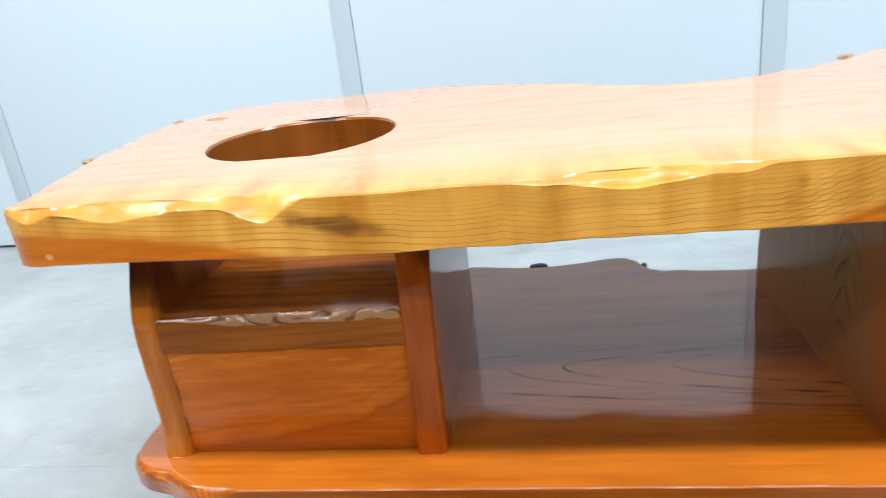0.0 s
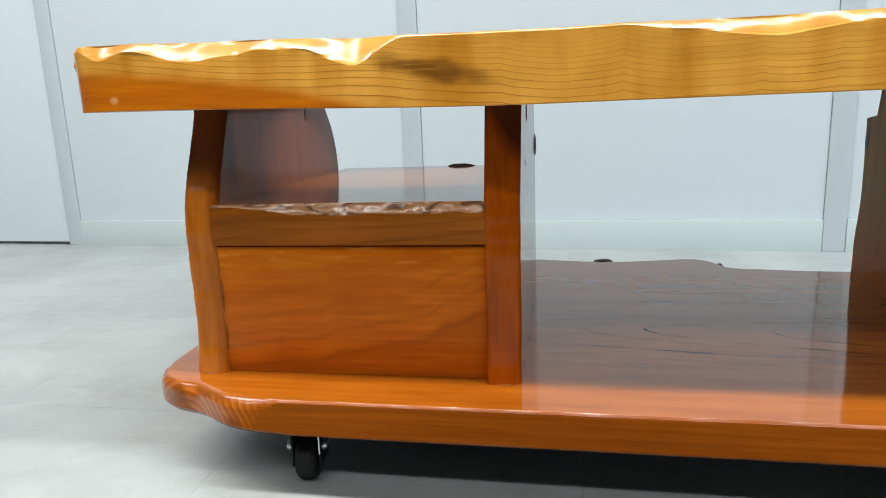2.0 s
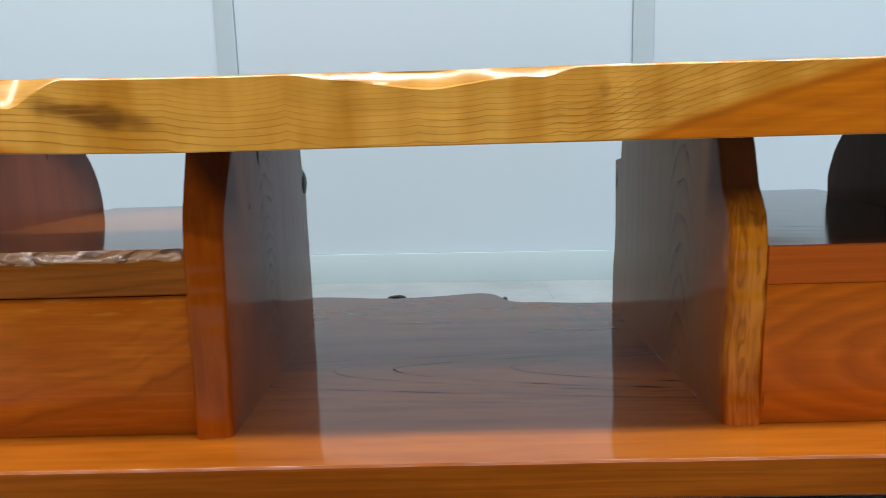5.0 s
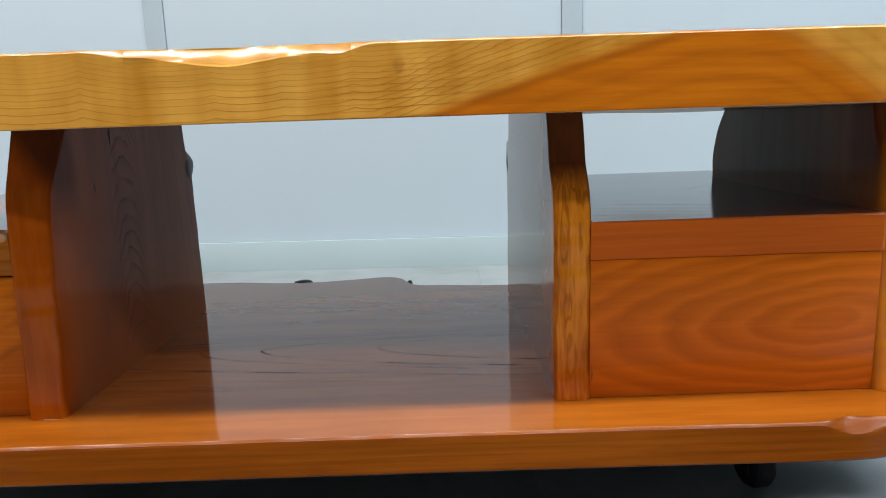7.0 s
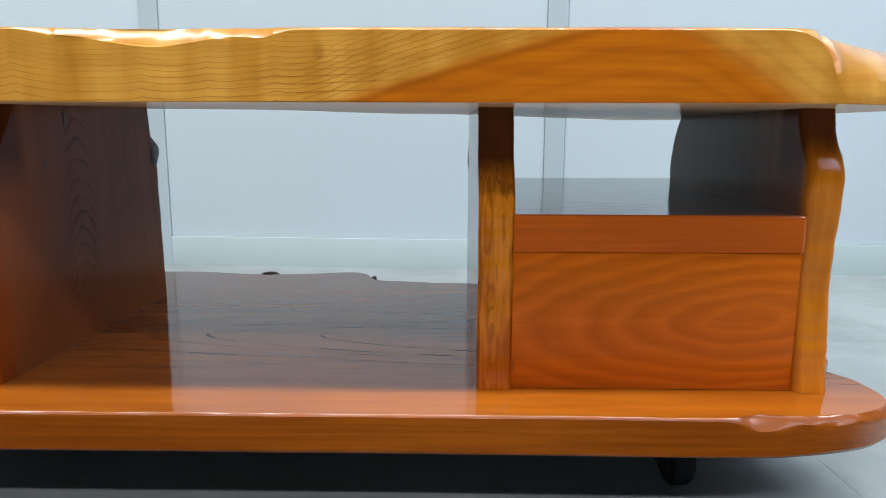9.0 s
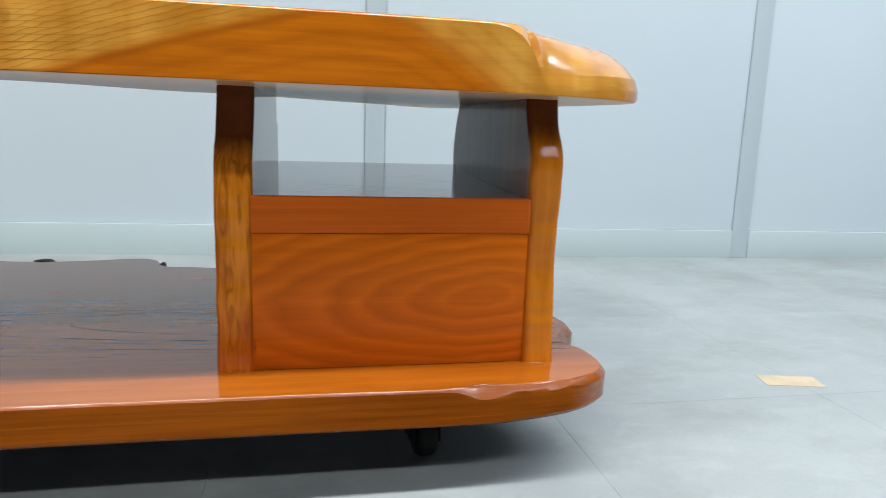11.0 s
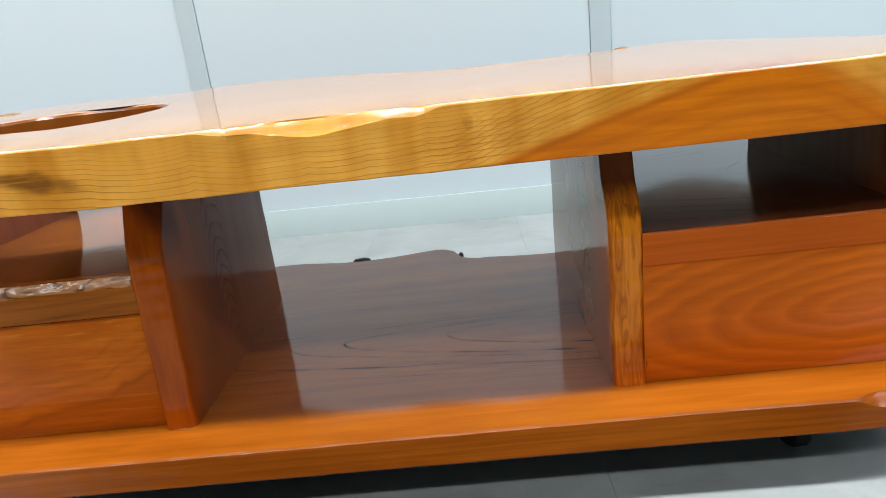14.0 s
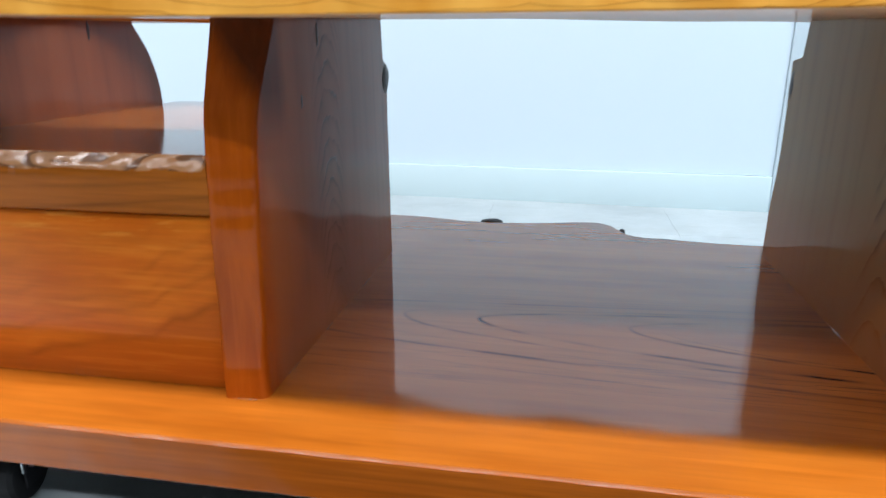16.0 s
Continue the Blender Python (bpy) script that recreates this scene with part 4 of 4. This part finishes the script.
def base_top_cut(x, y, n):
    if n.y < -0.3 and x < 0.36:
        return (0.0017, 0.0017) if x > -0.38 else (0.010, 0.008, 1)
    if x >= 0.36 and y < 0.08:
        d = curve_at(((0.365, 0.0022), (0.384, 0.011), (0.402, 0.009), (0.413, 0.004), (0.427, 0.006), (0.444, 0.0065), (0.455, 0.004), (0.476, 0.0065), (0.50, 0.006)), x)
        return d, 0.0004 + d * 0.75
    if n.x < -0.3 or n.x > 0.3:
        return 0.008, 0.007
    return 0.0015, 0.0015


def base_low_cut(x, y, n):
    k = max(0, min(1, (-0.36 - x) / 0.07)) if x < 0 else max(0, min(1, (x - 0.40) / 0.08))
    return (0.003 + 0.005 * k, 0.003 + 0.006 * k) if y < 0.3 else (0.004, 0.004)


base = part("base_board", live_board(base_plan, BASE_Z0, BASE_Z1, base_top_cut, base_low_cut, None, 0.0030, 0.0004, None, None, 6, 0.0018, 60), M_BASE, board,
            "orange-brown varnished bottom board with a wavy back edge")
part("bark_knot", blob_bm((-0.098, 0.447, 0.0850), (0.0145, 0.008, 0.0042), 3.0, 0.15), M_BARK, base, "black bark knot")
part("bark_knot", blob_bm((0.0560, 0.432, 0.0825), (0.0040, 0.0070, 0.0044), 6.0, 0.2), M_BARK, base, "dark bark pocket")


def panel_top(x):
    return lambda y: SLAB_Z0 + slab_lift(x, y) + 0.0008


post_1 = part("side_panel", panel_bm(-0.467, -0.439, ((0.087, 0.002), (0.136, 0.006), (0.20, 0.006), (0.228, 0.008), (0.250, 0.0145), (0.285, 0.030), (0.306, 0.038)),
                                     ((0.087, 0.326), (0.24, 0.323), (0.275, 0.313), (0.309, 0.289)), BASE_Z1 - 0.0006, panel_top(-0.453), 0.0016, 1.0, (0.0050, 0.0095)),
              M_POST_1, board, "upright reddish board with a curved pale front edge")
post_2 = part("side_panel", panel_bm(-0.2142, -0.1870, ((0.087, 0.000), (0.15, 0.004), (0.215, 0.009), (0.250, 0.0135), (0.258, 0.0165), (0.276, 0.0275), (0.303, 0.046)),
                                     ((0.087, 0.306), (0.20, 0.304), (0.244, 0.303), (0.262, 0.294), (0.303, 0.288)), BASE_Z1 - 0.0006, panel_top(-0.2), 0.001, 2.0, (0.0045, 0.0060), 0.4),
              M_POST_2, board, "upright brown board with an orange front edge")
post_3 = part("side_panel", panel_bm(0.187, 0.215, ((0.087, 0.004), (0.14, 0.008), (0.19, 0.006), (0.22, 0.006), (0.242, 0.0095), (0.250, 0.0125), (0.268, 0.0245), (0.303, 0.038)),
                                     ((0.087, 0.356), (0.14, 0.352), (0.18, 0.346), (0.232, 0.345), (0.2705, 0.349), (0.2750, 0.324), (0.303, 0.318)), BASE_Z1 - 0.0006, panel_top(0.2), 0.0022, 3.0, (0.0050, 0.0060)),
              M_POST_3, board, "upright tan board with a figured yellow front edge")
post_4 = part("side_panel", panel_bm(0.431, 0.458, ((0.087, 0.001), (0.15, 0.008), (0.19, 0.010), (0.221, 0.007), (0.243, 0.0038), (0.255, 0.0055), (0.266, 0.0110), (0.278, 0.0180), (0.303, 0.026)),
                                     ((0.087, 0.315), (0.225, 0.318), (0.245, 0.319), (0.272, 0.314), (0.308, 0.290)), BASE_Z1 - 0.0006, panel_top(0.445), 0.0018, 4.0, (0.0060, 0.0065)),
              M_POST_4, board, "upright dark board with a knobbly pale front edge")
part("bark_knot", blob_bm((-0.196, 0.297, 0.262), (0.011, 0.019, 0.022), 1.0, 0.15), M_BARK, post_2, "black bark knot")
part("bark_knot", blob_bm((0.188, 0.3405, 0.255), (0.0018, 0.0050, 0.0165), 2.0, 0.15), M_BARK, post_3, "dark bark pocket")

for host, cx, cy, cz, sy, sz in ((post_2, -0.187, 0.120, 0.2975, 0.0016, 0.008), (post_2, -0.187, 0.085, 0.2565, 0.0018, 0.005), (post_1, -0.439, 0.223, 0.3045, 0.0018, 0.0085)):
    part("crack", blob_bm((cx, cy, cz), (0.0005, sy, sz), cz * 50, 0.3), M_BARK, host, "short dark crack in the wood")


def bead_bm(a, b, radius, seed):
    """A lumpy thread of hardened varnish from a to b, thin at its ends."""
    a, b = Vector(a), Vector(b)
    along = (b - a).normalized()
    side = along.cross(Vector((0.31, 0.47, 0.83))).normalized()
    over = along.cross(side)
    count = max(4, int((b - a).length / 0.002))
    bm = bmesh.new()
    rings = []
    for i in range(count + 1):
        r = radius * (0.75 + 0.7 * noise.noise((seed, i * 0.55, 2.0))) * max(0.2, max(0.0, math.sin(math.pi * i / count)) ** 0.4)
        p = a.lerp(b, i / count)
        rings.append([bm.verts.new(p + (side * math.cos(k * math.pi / 3) + over * math.sin(k * math.pi / 3)) * r) for k in range(6)])
    for last, ring in zip(rings, rings[1:]):
        for k in range(6):
            bm.faces.new((last[k], last[(k + 1) % 6], ring[(k + 1) % 6], ring[k]))
    bm.faces.new(rings[0][::-1])
    bm.faces.new(rings[-1])
    return bm


BEADS = [(post_2, (x, y0, BASE_Z1), (x, y1, BASE_Z1)) for x, y0, y1 in ((-0.1868, 0.034, 0.052), (-0.1868, 0.104, 0.118), (-0.1868, 0.196, 0.222))]
BEADS += [(post_3, (0.1868, y0, BASE_Z1), (0.1868, y1, BASE_Z1)) for y0, y1 in ((0.060, 0.074), (0.150, 0.170))]
BEADS += [(post_1, (-0.4394, 0.0090, 0.106), (-0.4394, 0.0090, 0.128)), (post_1, (-0.4394, 0.0090, 0.140), (-0.4394, 0.0090, 0.168)), (post_3, (0.2152, 0.0064, 0.100), (0.2152, 0.0064, 0.112))]
for host, x0, x1, y in ((post_1, -0.4625, -0.4480, 0.0015), (post_2, -0.2100, -0.1925, -0.0005), (post_3, 0.1915, 0.2095, 0.0035), (post_4, 0.4365, 0.4520, 0.0008)):
    BEADS.append((host, (x0, y, BASE_Z1), (x1, y, BASE_Z1)))
for k, (host, start, end) in enumerate(BEADS):
    part("varnish_bead", bead_bm(start, end, 0.0008, k * 3.1), M_BEAD, host, "thin hardened bead of varnish")

# shelf over each drawer
SHELF_L = (-0.4400, -0.2128)


def shelf_l_cut(x, y, n):
    if n.y < -0.5:
        k = noise.noise((x * 32, 3, 1))
        ramp = min(1, max(0, (x + 0.42) / 0.05))
        return 0.002 + ramp * (0.0068 + 0.0026 * k), 0.0015 + ramp * (0.0034 + 0.0012 * k)
    return 0.0015, 0.0015


def rect_plan(x0, x1, y0, y1):
    return [(x0, y0, 0), (x1, y0, 0), (x1, y1, 0), (x0, y1, 0)]


shelf_l = part("shelf", live_board(rect_plan(*SHELF_L, 0.005, 0.352), 0.1985, 0.2325, shelf_l_cut, lambda x, y, n: (0.0012, 0.0012), lambda x, y: 0.004 * y, 0.0012, 0.0003, None, None, 4, 0.0007, 160),
               M_SHELF_L, board, "pale brown shelf board with a chipped shiny front edge")
part("bark_knot", blob_bm((-0.283, 0.346, 0.2335), (0.018, 0.006, 0.0035), 8.0, 0.15), M_BARK, shelf_l, "black bark knot")
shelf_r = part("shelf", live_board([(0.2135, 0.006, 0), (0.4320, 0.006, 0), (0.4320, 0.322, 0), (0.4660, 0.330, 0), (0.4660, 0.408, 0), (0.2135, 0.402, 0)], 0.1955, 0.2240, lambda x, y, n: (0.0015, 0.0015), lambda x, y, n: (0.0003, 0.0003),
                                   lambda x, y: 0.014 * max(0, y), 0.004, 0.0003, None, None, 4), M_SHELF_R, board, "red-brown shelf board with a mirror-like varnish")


def drawer(x0, x1, z1, y, material):
    d = new("drawer")
    d.parent = board
    part("drawer_front", box_bm(x0, x1, y, y + 0.018, 0.0873, z1, 0.0004), material, d, "varnished wooden front with bold grain")
    for a, b in ((x0 + 0.004, x0 + 0.014), (x1 - 0.014, x1 - 0.004)):
        part("drawer_side", box_bm(a, b, y + 0.018, y + 0.30, 0.092, z1 - 0.012, 0.001), M_POST_4, d)
    part("drawer_back", box_bm(x0 + 0.014, x1 - 0.014, y + 0.288, y + 0.30, 0.092, z1 - 0.012, 0.001), M_POST_4, d)
    part("drawer_bottom", box_bm(x0 + 0.014, x1 - 0.014, y + 0.018, y + 0.288, 0.092, 0.098), M_POST_4, d)


drawer(-0.4403, -0.2125, 0.1968, 0.0095, M_DRAWER_L)
drawer(0.2138, 0.4306, 0.1953, 0.0070, M_DRAWER_R)


def caster(x, y, turn, bolted):
    c = new("caster")
    c.parent = board
    m = pose(x, y, 0, 0, 0, turn)

    def put(name, bm, mat, label=""):
        bmesh.ops.transform(bm, matrix=m, verts=bm.verts[:])
        part(name, bm, mat, c, label)

    r = 0.0200
    wheel = lathe_bm([(0.0, -0.009), (r - 0.006, -0.009), (r - 0.002, -0.0078), (r, -0.005), (r, 0.005), (r - 0.002, 0.0078), (r - 0.006, 0.009), (0.0, 0.009)], pose(0, 0, r, 0, 90, 0))
    put("wheel", wheel, M_RUBBER, "black rubber caster wheel")
    for s in (-1, 1):
        bm = box_bm(s * 0.0115 - 0.001, s * 0.0115 + 0.001, -0.011, 0.017, 0.014, 0.050, 0.0007)
        put("fork_plate", bm, M_BLACK)
        if bolted:
            put("axle_bolt", lathe_bm([(0.0, 0.0), (0.0042, 0.0), (0.0045, 0.0022), (0.0030, 0.0046), (0.0, 0.0050)], pose(s * 0.0124, -0.004, 0.031, 0, s * 90, 0), 12), M_STEEL, "small zinc axle bolt")
    if bolted:
        put("fork_edge", box_bm(0.0110, 0.0122, -0.0122, -0.0111, 0.026, 0.050), M_STEEL, "bright worn edge of the fork")
    put("swivel_plate", lathe_bm([(0.0, 0.0485), (0.014, 0.0485), (0.016, 0.050), (0.016, 0.0535), (0.0, 0.0535)], pose(0, 0.005, 0)), M_BLACK)
    put("mounting_plate", box_bm(-0.019, 0.019, -0.016, 0.026, 0.0535, 0.0568, 0.0008), M_BLACK)


for cx, cy, ct in ((-0.367, -0.005, 8), (0.352, 0.024, 8), (-0.36, 0.36, 40), (0.35, 0.35, 15)):
    caster(cx, cy, ct, cx < 0)

# ---- small things on the floor ----
tape = part("tape_piece", box_bm(-0.034, 0.034, -0.016, 0.016, 0.0, 0.0004), M_TAPE, None, "", False)
tape.matrix_world = pose(0.807, 0.140, 0.0, 0, 0, -12)
tagged(tape, "short strip of faded yellow tape stuck on the floor", "tape")
for k, (sx, sy, s) in enumerate(((-0.311, -0.038, 0.0018), (-0.308, -0.062, 0.0015), (-0.336, -0.045, 0.0009), (0.016, -0.034, 0.0012), (0.023, -0.038, 0.0013), (0.189, -0.075, 0.0011))):
    crumb = part("dirt_crumb", blob_bm((0, 0, s * 0.35), (s, s * 0.8, s * 0.45), k * 3.0), M_DIRT, None)
    crumb.matrix_world = pose(sx, sy, 0, 0, 0, 40 * k)
    tagged(crumb, "tiny dark crumb of dirt lying on the floor", "dirt", "crumbs on the floor")

# ---- floor tiles ----
TILE = 0.317
tile_mesh = mesh_of("floor_tile", box_bm(-TILE / 2 + 0.00014, TILE / 2 - 0.00014, -TILE / 2 + 0.00014, TILE / 2 - 0.00014, -0.0034, 0.0), M_FLOOR, False)
for i in range(-12, 15):
    for j in range(-8, 5):
        tx, ty = -0.14 + TILE * (i + 0.5), 0.10 + TILE * (j + 0.5)
        if -2.6 < tx < 3.2 and -2.2 < ty < 1.3:
            tile = new("floor_tile", tile_mesh)
            tile.location = (tx, ty, 0)
            tile.parent = floor
